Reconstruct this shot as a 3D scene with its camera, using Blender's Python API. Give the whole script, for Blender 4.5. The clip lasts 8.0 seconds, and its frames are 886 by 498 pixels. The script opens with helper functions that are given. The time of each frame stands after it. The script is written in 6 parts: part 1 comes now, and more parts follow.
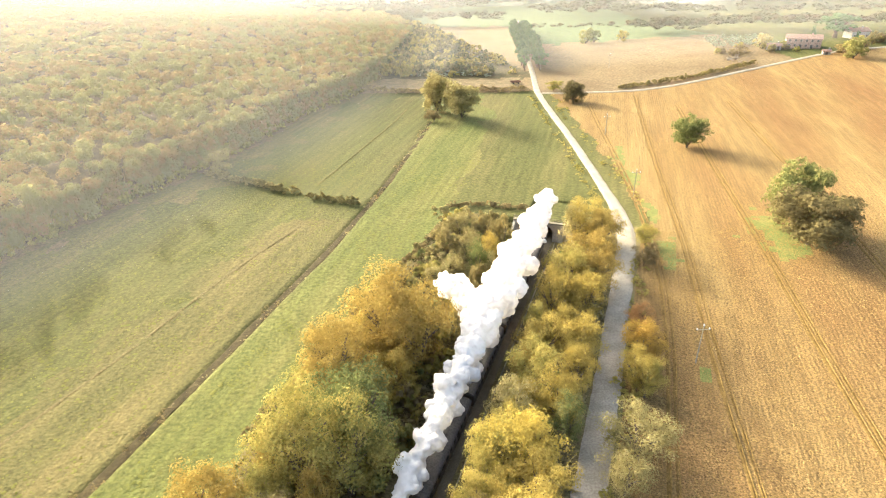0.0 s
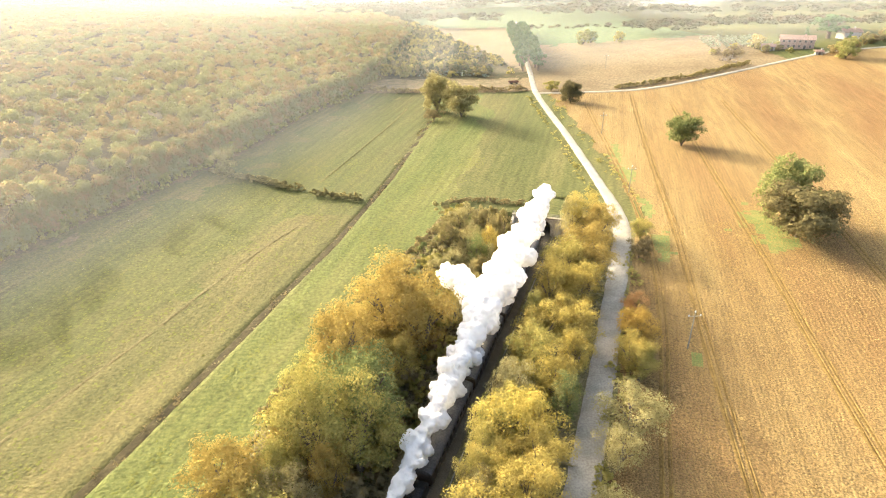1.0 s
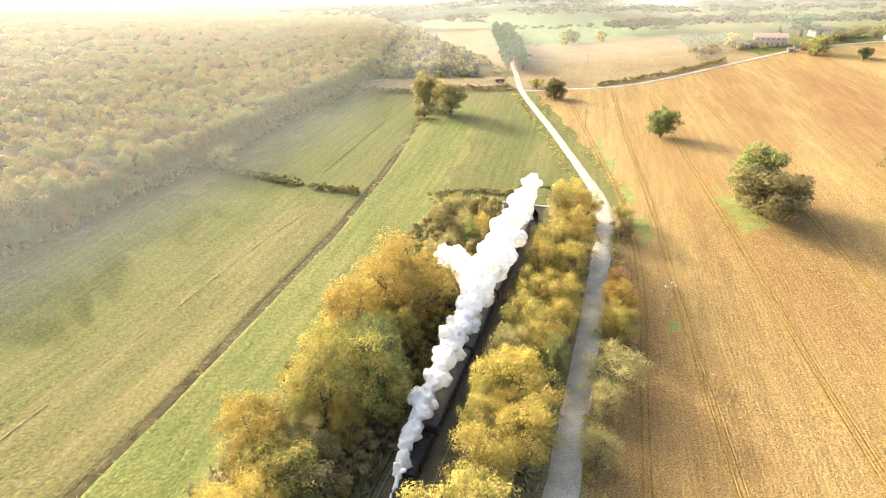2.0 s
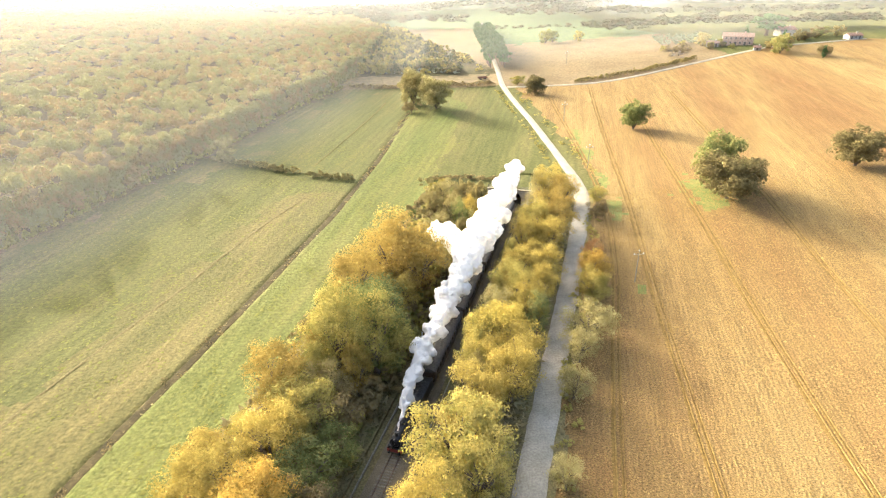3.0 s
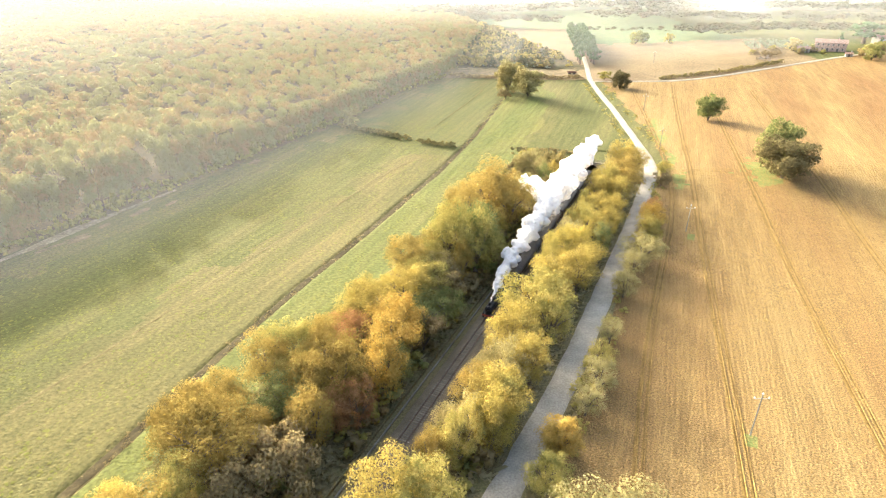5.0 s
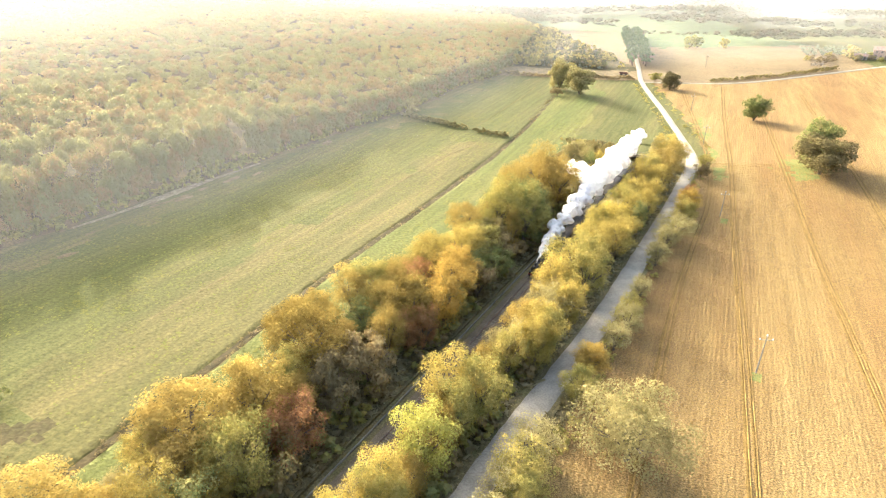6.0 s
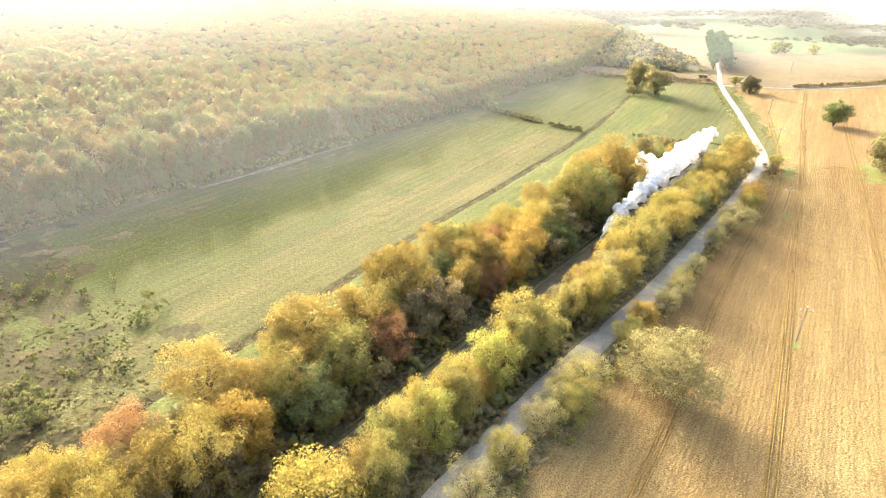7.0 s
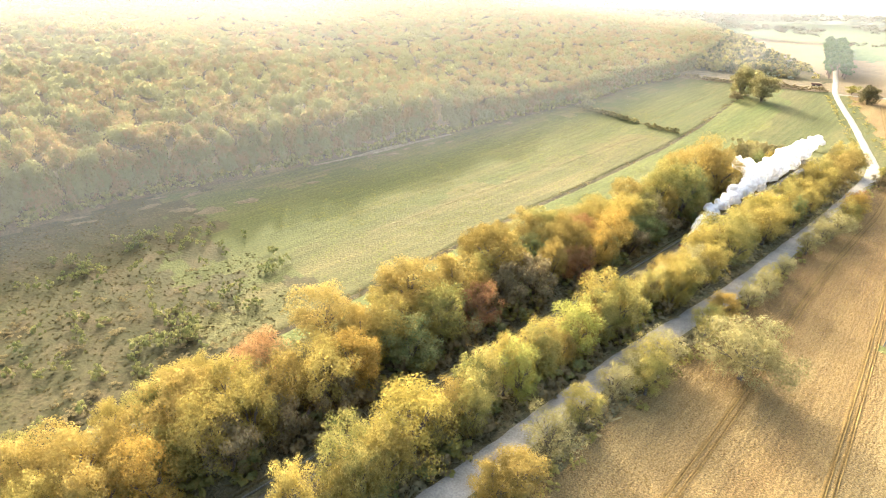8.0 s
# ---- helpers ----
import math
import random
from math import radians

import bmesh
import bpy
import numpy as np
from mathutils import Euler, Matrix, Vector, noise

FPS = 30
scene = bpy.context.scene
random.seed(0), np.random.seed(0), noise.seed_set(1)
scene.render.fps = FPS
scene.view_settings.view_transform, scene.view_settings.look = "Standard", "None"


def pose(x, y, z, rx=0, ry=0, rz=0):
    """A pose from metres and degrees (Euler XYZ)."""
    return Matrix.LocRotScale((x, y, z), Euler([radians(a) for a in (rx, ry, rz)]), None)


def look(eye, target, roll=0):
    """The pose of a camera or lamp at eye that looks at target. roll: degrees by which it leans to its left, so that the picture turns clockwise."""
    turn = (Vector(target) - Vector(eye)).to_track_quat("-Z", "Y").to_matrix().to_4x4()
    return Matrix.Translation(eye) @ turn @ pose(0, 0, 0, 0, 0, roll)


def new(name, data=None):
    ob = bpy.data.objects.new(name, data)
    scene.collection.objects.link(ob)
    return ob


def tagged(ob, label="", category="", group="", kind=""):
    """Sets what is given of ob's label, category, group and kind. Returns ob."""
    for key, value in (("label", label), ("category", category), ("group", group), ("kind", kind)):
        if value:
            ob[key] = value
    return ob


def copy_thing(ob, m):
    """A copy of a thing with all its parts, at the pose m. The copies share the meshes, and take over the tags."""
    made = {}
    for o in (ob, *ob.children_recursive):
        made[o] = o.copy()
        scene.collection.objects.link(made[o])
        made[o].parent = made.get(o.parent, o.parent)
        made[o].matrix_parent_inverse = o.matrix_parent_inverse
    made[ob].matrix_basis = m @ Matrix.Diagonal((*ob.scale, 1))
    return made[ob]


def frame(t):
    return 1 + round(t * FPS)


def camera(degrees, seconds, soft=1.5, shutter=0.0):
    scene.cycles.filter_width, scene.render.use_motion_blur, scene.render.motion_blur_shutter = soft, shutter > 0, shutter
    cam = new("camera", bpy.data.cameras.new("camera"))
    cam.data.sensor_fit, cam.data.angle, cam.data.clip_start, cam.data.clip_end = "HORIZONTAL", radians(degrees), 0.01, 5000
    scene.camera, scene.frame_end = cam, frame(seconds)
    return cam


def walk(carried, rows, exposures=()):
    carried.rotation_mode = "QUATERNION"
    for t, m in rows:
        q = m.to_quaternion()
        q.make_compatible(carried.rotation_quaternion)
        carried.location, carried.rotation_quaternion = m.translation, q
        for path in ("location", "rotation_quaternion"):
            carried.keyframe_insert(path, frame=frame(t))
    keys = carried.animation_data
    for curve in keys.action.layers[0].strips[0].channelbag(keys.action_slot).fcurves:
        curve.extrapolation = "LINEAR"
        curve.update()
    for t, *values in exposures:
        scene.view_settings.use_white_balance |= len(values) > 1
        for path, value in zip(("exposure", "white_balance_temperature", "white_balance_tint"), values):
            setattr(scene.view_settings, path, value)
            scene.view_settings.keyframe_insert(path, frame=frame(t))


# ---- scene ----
cam = camera(75.9, 8.0, soft=1.1)
# seconds, eye, point looked at, roll
PATH = [
    (0, (-1.58, -4.25, 69.07), (-2.94, 67.47, 33.63), -0.6),
    (0.5, (-1.77, -6.21, 69.20), (-3.13, 65.55, 33.80), -0.6),
    (1, (-2.39, -9.38, 69.26), (-3.47, 62.42, 33.98), -0.6),
    (1.5, (-3.39, -14.20, 69.36), (-3.95, 57.64, 34.16), -0.6),
    (2.8, (-6.87, -32.39, 69.92), (-3.99, 39.53, 35.00), -0.9),
    (3, (-7.50, -35.77, 69.98), (-4.38, 36.07, 34.98), -0.7),
    (3.5, (-9.16, -45.29, 70.23), (-8.88, 26.67, 35.31), -0.3),
    (4, (-10.60, -56.09, 70.30), (-11.92, 15.91, 35.46), -0.1),
    (4.5, (-11.56, -67.09, 70.31), (-15.80, 4.83, 35.51), 0.2),
    (4.7, (-11.83, -71.67, 70.31), (-17.31, 0.13, 35.47), 0.2),
    (6, (-12.19, -102.26, 70.26), (-25.39, -31.38, 35.54), 1.1),
    (6.5, (-11.18, -113.34, 70.43), (-28.14, -43.26, 35.75), 1.3),
    (7, (-9.66, -123.79, 70.56), (-31.66, -55.23, 35.72), 1.7),
    (7.5, (-8.27, -131.93, 70.67), (-35.31, -65.29, 35.59), 2.1),
    (8, (-7.53, -137.58, 70.84), (-39.81, -73.50, 35.56), 2.3),
]
walk(cam, [(t, look(eye, target, roll)) for t, eye, target, roll in PATH], [(0, 3.08, 6250, 3.0), (8, 3.28, 5900, 3.6)])

# ---- light ----
SUN_X, SUN_Y = -0.66, 0.751            # the sun stands low ahead, over the wooded hill
SUN_EL = radians(18.5)
world = bpy.data.worlds.new("hazy_autumn_sky")
world.use_nodes = True
scene.world = world
wn = world.node_tree.nodes
wl = world.node_tree.links
sky = wn.new("ShaderNodeTexSky")
sky.sky_type, sky.sun_disc = "NISHITA", False
sky.sun_elevation = SUN_EL
sky.sun_rotation = math.atan2(SUN_X, SUN_Y)
sky.air_density, sky.dust_density, sky.ozone_density = 0.6, 9.0, 0.3
wl.new(sky.outputs[0], wn["Background"].inputs[0])
wn["Background"].inputs[1].default_value = 0.15
sun = new("sun", bpy.data.lights.new("sun", "SUN"))
sun.data.energy, sun.data.angle, sun.data.color = 1.45, radians(1.3), (1.0, 0.87, 0.66)
sun_from = Vector((SUN_X * math.cos(SUN_EL), SUN_Y * math.cos(SUN_EL), math.sin(SUN_EL)))
sun.matrix_world = look(sun_from * 300, (0, 0, 0))

# ---- plan: the railway runs straight, s metres along it and d metres to its right ----
AX, AY = 0.320, 0.947


def at(s, d):
    return -25 + AX * s + AY * d, AY * s - AX * d


def rail(x, y):
    return (x + 25) * AX + y * AY, (x + 25) * AY - y * AX


def ramp(a, b, v):
    t = np.clip((v - a) / (b - a), 0, 1)
    return t * t * (3 - 2 * t)


ROAD_LINE = [(-86, -240), (-42, -108), (-32.6, -81.5), (-23.7, -55.8), (-14.5, -30), (-4, -6), (4.4, 14.6), (16.3, 49), (28.8, 84.4),
             (42.5, 124.5), (47.2, 140), (48.6, 158), (48.2, 191), (47.8, 229), (46, 270), (45, 312), (46.7, 337), (49, 366),
             (51, 400), (57, 500), (60, 560), (62, 620), (75, 700)]
SIDE_ROAD = [(47, 311), (58, 307), (70, 305.8), (84, 303), (99.5, 303), (114, 307), (130, 314), (157, 328), (199, 350), (222, 362), (262, 378), (330, 400)]
DITCH = [(-88, -82), (-73, -20), (-67, 11), (-59.4, 43), (-55, 58), (-45, 97), (-34.7, 133), (-29, 159), (-23.5, 184), (-14.5, 240), (-11.5, 262)]
FURROW_OLD = [(-96, -10), (-83, 38), (-75.6, 63.6), (-69.3, 82.4), (-57.5, 121.4), (-45.3, 149.6)]
FURROW_FAR = [(-48, 180), (-44.8, 192.5), (-36, 228), (-28.2, 260.3), (-24, 285)]
WOOD_EDGE = [(-270, -420), (-210, -160), (-184, -66), (-177, -32), (-162, 7), (-145, 55), (-133, 90), (-122, 122), (-112, 150), (-101, 180), (-92, 200),
             (-85, 222), (-75, 269), (-57, 308), (-50, 330), (-42, 420), (-38, 520), (-60, 640), (-120, 760), (-200, 1000)]


def line_x(line, y):
    return np.interp(y, [p[1] for p in line], [p[0] for p in line])


def near_line(line, x, y):
    """Distance of the points (x, y) from a broken line."""
    best = np.full(np.shape(x), 1e9)
    for (ax, ay), (bx, by) in zip(line, line[1:]):
        ux, uy = bx - ax, by - ay
        t = np.clip(((x - ax) * ux + (y - ay) * uy) / (ux * ux + uy * uy), 0, 1)
        best = np.minimum(best, np.hypot(x - ax - t * ux, y - ay - t * uy))
    return best


RAIL_Z, PORTAL = -4.0, 158.0


def terrain(x, y):
    """Height of the ground, for arrays."""
    x, y = np.asarray(x, float), np.asarray(y, float)
    z = 0.03 * np.clip(y - 90, 0, 360) + 0.008 * np.clip(y - 450, 0, 500)
    z = z + 0.06 * np.clip(x - 30, 0, 210) * ramp(30, 150, y) * (1 - 0.55 * ramp(420, 620, y))
    z = z + (62 + 14 * np.sin(x * 0.004 + 1) + 6 * np.sin(x * 0.013)) * ramp(820, 1750, y + 60 * np.sin(x * 0.006))
    inside = np.clip(line_x(WOOD_EDGE, y) - x, 0, None)
    z = z + 30 * (1 - np.exp(-inside / 330))
    s, d = rail(x, y)
    left = np.clip((d + 20) / 15, 0, 1)
    right = np.clip((17 - d) / 12, 0, 1)
    cut = np.minimum(left, right) * (s < PORTAL)
    cut = np.where((s >= PORTAL) & (s < PORTAL + 16) & (np.abs(d) < 5.2), 1, cut)
    z = z * (1 - cut) + RAIL_Z * cut
    z = z + 1.3 * np.exp(-((d + 23) / 5) ** 2) * ramp(-200, -150, s) * (s < PORTAL - 6)
    z = z - 0.7 * np.clip(1 - near_line(DITCH, x, y) / 1.6, 0, 1)
    return z


def ground(x, y):
    return float(terrain(x, y))


# ---- mesh helpers ----
def link_mesh(name, verts, faces, material=None, parent=None, label="", smooth=False):
    me = bpy.data.meshes.new(name)
    me.from_pydata([tuple(v) for v in verts], [], [tuple(f) for f in faces])
    if material:
        me.materials.append(material)
    if smooth:
        me.shade_smooth()
    ob = new(name, me)
    if parent:
        ob.parent = parent
    if label:
        ob["label"] = label
    return ob


def quads_mesh(name, verts, n, material=None, parent=None, corners=4):
    """A mesh of n loose faces, from an array of verts, four (or three) to a face."""
    me = bpy.data.meshes.new(name)
    me.vertices.add(n * corners)
    me.vertices.foreach_set("co", np.asarray(verts, np.float32).ravel())
    me.loops.add(n * corners)
    me.loops.foreach_set("vertex_index", np.arange(n * corners, dtype=np.int32))
    me.polygons.add(n)
    me.polygons.foreach_set("loop_start", np.arange(0, n * corners, corners, dtype=np.int32))
    me.update(calc_edges=True)
    if material:
        me.materials.append(material)
    ob = new(name, me)
    if parent:
        ob.parent = parent
    return ob


def part(name, bm, material, parent, label="", smooth=False):
    me = bpy.data.meshes.new(name)
    bm.to_mesh(me)
    bm.free()
    me.materials.append(material)
    if smooth:
        me.shade_smooth()
    ob = new(name, me)
    ob.parent = parent
    if label:
        ob["label"] = label
    return ob


def add_box(bm, x0, x1, y0, y1, z0, z1, bevel=0.0, m=None):
    r = bmesh.ops.create_cube(bm, size=1)
    mat_ = Matrix.Translation(((x0 + x1) / 2, (y0 + y1) / 2, (z0 + z1) / 2)) @ Matrix.Diagonal((x1 - x0, y1 - y0, z1 - z0, 1))
    bmesh.ops.transform(bm, matrix=(m or Matrix()) @ mat_, verts=r["verts"])
    if bevel:
        edges = list({e for v in r["verts"] for e in v.link_edges})
        bmesh.ops.bevel(bm, geom=edges, offset=bevel, segments=2, affect="EDGES", profile=0.5)


def box(x0, x1, y0, y1, z0, z1, bevel=0.0):
    bm = bmesh.new()
    add_box(bm, x0, x1, y0, y1, z0, z1, bevel)
    return bm


def add_tube(bm, p, q, r0, r1=None, n=16, caps=True):
    p, q = Vector(p), Vector(q)
    m = Matrix.Translation((p + q) / 2) @ (q - p).to_track_quat("Z", "Y").to_matrix().to_4x4()
    bmesh.ops.create_cone(bm, cap_ends=caps, segments=n, radius1=r0, radius2=r0 if r1 is None else r1, depth=(q - p).length, matrix=m)


def tube(p, q, r0, r1=None, n=16):
    bm = bmesh.new()
    add_tube(bm, p, q, r0, r1, n)
    return bm


# ---- materials ----
def material(name, colours, scale=1.0, fine=None, rough=0.9, bump=0.3, bump_scale=None, metal=0.0, detail=6.0, per_object=0.0, translucent=0.0, grain=0.35, bump_distance=0.1):
    """Noise at two scales between the given colours, with a grain of its own and a bump, in metres."""
    m = bpy.data.materials.new(name)
    m.use_nodes = True
    nt = m.node_tree
    n, l = nt.nodes, nt.links
    bsdf = n["Principled BSDF"]
    bsdf.inputs["Roughness"].default_value, bsdf.inputs["Metallic"].default_value = rough, metal
    bsdf.inputs["Specular IOR Level"].default_value = 0.25 if rough < 0.7 else 0.06
    geo = n.new("ShaderNodeNewGeometry")
    big = n.new("ShaderNodeTexNoise")
    big.inputs["Scale"].default_value, big.inputs["Detail"].default_value = 1 / scale, detail
    big.inputs["Roughness"].default_value = 0.6
    l.new(geo.outputs["Position"], big.inputs["Vector"])
    cr = n.new("ShaderNodeValToRGB")
    els = cr.color_ramp.elements
    while len(els) < len(colours):
        els.new(0.5)
    for i, c in enumerate(colours):
        els[i].position = 0.3 + 0.4 * i / max(1, len(colours) - 1)
        els[i].color = (*c, 1)
    l.new(big.outputs["Fac"], cr.inputs["Fac"])
    small = n.new("ShaderNodeTexNoise")
    small.inputs["Scale"].default_value, small.inputs["Detail"].default_value = 1 / (fine or scale / 8), 4
    l.new(geo.outputs["Position"], small.inputs["Vector"])
    mr = n.new("ShaderNodeMapRange")
    mr.inputs["From Min"].default_value, mr.inputs["From Max"].default_value = 0.3, 0.7
    mr.inputs["To Min"].default_value, mr.inputs["To Max"].default_value = 1 - grain, 1 + grain
    l.new(small.outputs["Fac"], mr.inputs["Value"])
    mul = n.new("ShaderNodeVectorMath")
    mul.operation = "SCALE"
    l.new(cr.outputs["Color"], mul.inputs[0])
    l.new(mr.outputs[0], mul.inputs["Scale"])
    colour = mul.outputs[0]
    if per_object:
        info = n.new("ShaderNodeObjectInfo")
        mo = n.new("ShaderNodeMapRange")
        mo.inputs["To Min"].default_value, mo.inputs["To Max"].default_value = 1 - per_object, 1 + per_object
        l.new(info.outputs["Random"], mo.inputs["Value"])
        mul2 = n.new("ShaderNodeVectorMath")
        mul2.operation = "SCALE"
        l.new(colour, mul2.inputs[0])
        l.new(mo.outputs[0], mul2.inputs["Scale"])
        colour = mul2.outputs[0]
    l.new(colour, bsdf.inputs["Base Color"])
    if bump:
        bn = n.new("ShaderNodeTexNoise")
        bn.inputs["Scale"].default_value, bn.inputs["Detail"].default_value = 1 / (bump_scale or fine or scale / 8), 5
        l.new(geo.outputs["Position"], bn.inputs["Vector"])
        b = n.new("ShaderNodeBump")
        b.inputs["Strength"].default_value, b.inputs["Distance"].default_value = bump, bump_distance
        l.new(bn.outputs["Fac"], b.inputs["Height"])
        l.new(b.outputs["Normal"], bsdf.inputs["Normal"])
    return m


def leaf_material(name, colours, through_=0.42):
    """Leaves: each clump of its own tone, lit through from behind."""
    m = bpy.data.materials.new(name)
    m.use_nodes = True
    nt = m.node_tree
    n, l = nt.nodes, nt.links
    n.remove(n["Principled BSDF"])
    geo = n.new("ShaderNodeNewGeometry")
    info = n.new("ShaderNodeObjectInfo")
    noise_ = n.new("ShaderNodeTexNoise")
    noise_.inputs["Scale"].default_value, noise_.inputs["Detail"].default_value = 0.45, 4
    l.new(geo.outputs["Position"], noise_.inputs["Vector"])
    mix = n.new("ShaderNodeMath")
    mix.operation = "MULTIPLY_ADD"
    l.new(geo.outputs["Random Per Island"], mix.inputs[0])
    mix.inputs[1].default_value = 0.09
    l.new(noise_.outputs["Fac"], mix.inputs[2])
    add = n.new("ShaderNodeMath")
    add.operation = "MULTIPLY_ADD"
    l.new(info.outputs["Random"], add.inputs[0])
    add.inputs[1].default_value = 0.25
    l.new(mix.outputs[0], add.inputs[2])
    cr = n.new("ShaderNodeValToRGB")
    els = cr.color_ramp.elements
    while len(els) < len(colours):
        els.new(0.5)
    for i, c in enumerate(colours):
        els[i].position = 0.38 + 0.5 * i / max(1, len(colours) - 1)
        if els[i].position > 1:
            els[i].position = 1
        els[i].color = (*c, 1)
    l.new(add.outputs[0], cr.inputs["Fac"])
    dif, tra, ms = n.new("ShaderNodeBsdfDiffuse"), n.new("ShaderNodeBsdfTranslucent"), n.new("ShaderNodeMixShader")
    l.new(cr.outputs["Color"], dif.inputs["Color"])
    l.new(cr.outputs["Color"], tra.inputs["Color"])
    ms.inputs[0].default_value = through_
    l.new(dif.outputs[0], ms.inputs[1])
    l.new(tra.outputs[0], ms.inputs[2])
    l.new(ms.outputs[0], n["Material Output"].inputs["Surface"])
    return m


MEADOW = material("meadow_grass", [(0.055, 0.060, 0.017), (0.076, 0.074, 0.022), (0.105, 0.090, 0.032)], 22, 0.8, bump=1.0, bump_scale=0.55, bump_distance=0.32)
LUSH = material("lush_grass", [(0.065, 0.075, 0.019), (0.089, 0.092, 0.025), (0.120, 0.108, 0.034)], 16, 0.8, bump=1.0, bump_scale=0.55, bump_distance=0.32)
WORN = material("worn_grass", [(0.067, 0.064, 0.020), (0.092, 0.080, 0.027), (0.120, 0.096, 0.036)], 12, 0.8, bump=1.0, bump_scale=0.55, bump_distance=0.32)
PLOUGHED = material("ploughed_earth", [(0.142, 0.080, 0.030), (0.168, 0.108, 0.040), (0.206, 0.144, 0.057)], 26, 0.3, bump=1.0, bump_scale=0.3, bump_distance=0.3, grain=0.55)


def add_furrows(m, turn, period, streak, depth):
    """Plough lines: a wave across the furrows in the relief, and long streaks of lighter and darker soil."""
    n, l = m.node_tree.nodes, m.node_tree.links
    bsdf = n["Principled BSDF"]
    geo = [k for k in n if k.type == "NEW_GEOMETRY"][0]
    mp = n.new("ShaderNodeMapping")
    mp.inputs["Rotation"].default_value = (0, 0, turn)
    l.new(geo.outputs["Position"], mp.inputs["Vector"])
    drawn = n.new("ShaderNodeMapping")
    drawn.inputs["Scale"].default_value = (1, 0.14, 1)
    l.new(mp.outputs[0], drawn.inputs["Vector"])
    big = [k for k in n if k.type == "TEX_NOISE"][0]
    l.new(drawn.outputs[0], big.inputs["Vector"])
    wave = n.new("ShaderNodeTexWave")
    wave.inputs["Scale"].default_value = 6.2832 / period / 20
    wave.inputs["Distortion"].default_value, wave.inputs["Detail"].default_value, wave.inputs["Detail Scale"].default_value = 2.2, 3, 2.0
    l.new(mp.outputs[0], wave.inputs["Vector"])
    st = n.new("ShaderNodeMapping")
    st.inputs["Scale"].default_value = (1 / streak, 1 / (streak * 22), 1)
    l.new(mp.outputs[0], st.inputs["Vector"])
    sn = n.new("ShaderNodeTexNoise")
    sn.inputs["Scale"].default_value, sn.inputs["Detail"].default_value = 1.0, 5
    l.new(st.outputs[0], sn.inputs["Vector"])
    mr = n.new("ShaderNodeMapRange")
    mr.inputs["From Min"].default_value, mr.inputs["From Max"].default_value = 0.32, 0.68
    mr.inputs["To Min"].default_value, mr.inputs["To Max"].default_value = 0.86, 1.12
    l.new(sn.outputs["Fac"], mr.inputs["Value"])
    wr = n.new("ShaderNodeMapRange")
    wr.inputs["To Min"].default_value, wr.inputs["To Max"].default_value = 0.94, 1.05
    l.new(wave.outputs["Fac"], wr.inputs["Value"])
    both = n.new("ShaderNodeMath")
    both.operation = "MULTIPLY"
    l.new(mr.outputs[0], both.inputs[0])
    l.new(wr.outputs[0], both.inputs[1])
    sc = n.new("ShaderNodeVectorMath")
    sc.operation = "SCALE"
    l.new(bsdf.inputs["Base Color"].links[0].from_socket, sc.inputs[0])
    l.new(both.outputs[0], sc.inputs["Scale"])
    l.new(sc.outputs[0], bsdf.inputs["Base Color"])
    b2 = n.new("ShaderNodeBump")
    b2.inputs["Strength"].default_value, b2.inputs["Distance"].default_value = 0.8, depth
    l.new(wave.outputs["Fac"], b2.inputs["Height"])
    l.new(bsdf.inputs["Normal"].links[0].from_socket, b2.inputs["Normal"])
    l.new(b2.outputs["Normal"], bsdf.inputs["Normal"])


add_furrows(PLOUGHED, radians(14.5), 0.95, 2.0, 0.05)
for m_ in (MEADOW, LUSH, WORN):
    add_furrows(m_, radians(14.0), 3.4, 1.7, 0.03)
STUBBLE = material("stubble_field", [(0.102, 0.072, 0.036), (0.139, 0.102, 0.053), (0.119, 0.078, 0.036)], 40, 1.2, bump=0.5, bump_scale=1.0)
BANK = material("bank_grass_and_litter", [(0.088, 0.073, 0.031), (0.140, 0.111, 0.052), (0.112, 0.105, 0.039)], 5, 0.4, bump=0.8, bump_distance=0.2)
LITTER = material("leaf_litter", [(0.06, 0.047, 0.022), (0.095, 0.07, 0.032), (0.13, 0.095, 0.045)], 9, 0.7, bump=0.6)
ROUGH = material("rough_pasture", [(0.037, 0.035, 0.012), (0.053, 0.044, 0.017), (0.079, 0.057, 0.026)], 7, 0.8, bump=0.9, bump_distance=0.3)
DITCH_EARTH = material("ditch_earth_and_dead_grass", [(0.026, 0.020, 0.008), (0.045, 0.034, 0.014), (0.071, 0.055, 0.024)], 3, 0.5, bump=0.8)
DITCH_GRASS = material("dry_ditch_grass", [(0.078, 0.062, 0.023), (0.105, 0.084, 0.033), (0.129, 0.109, 0.045)], 2.5, 0.5, bump=0.9, bump_distance=0.25)
WEEDS = material("green_weeds", [(0.09, 0.108, 0.03), (0.122, 0.128, 0.038), (0.17, 0.14, 0.048)], 4, 0.4, bump=0.8)
FAR_GREEN = material("young_crop", [(0.068, 0.088, 0.034), (0.086, 0.105, 0.044)], 60, 3, bump=0.3)
GRAVEL = material("pale_gravel", [(0.200, 0.174, 0.128), (0.249, 0.217, 0.162), (0.297, 0.260, 0.202)], 3.5, 0.35, bump=0.5, bump_distance=0.05, grain=0.2)
EARTH = material("bare_pinkish_earth", [(0.085, 0.067, 0.031), (0.12, 0.09, 0.045), (0.165, 0.122, 0.068)], 4, 0.6, bump=0.7)
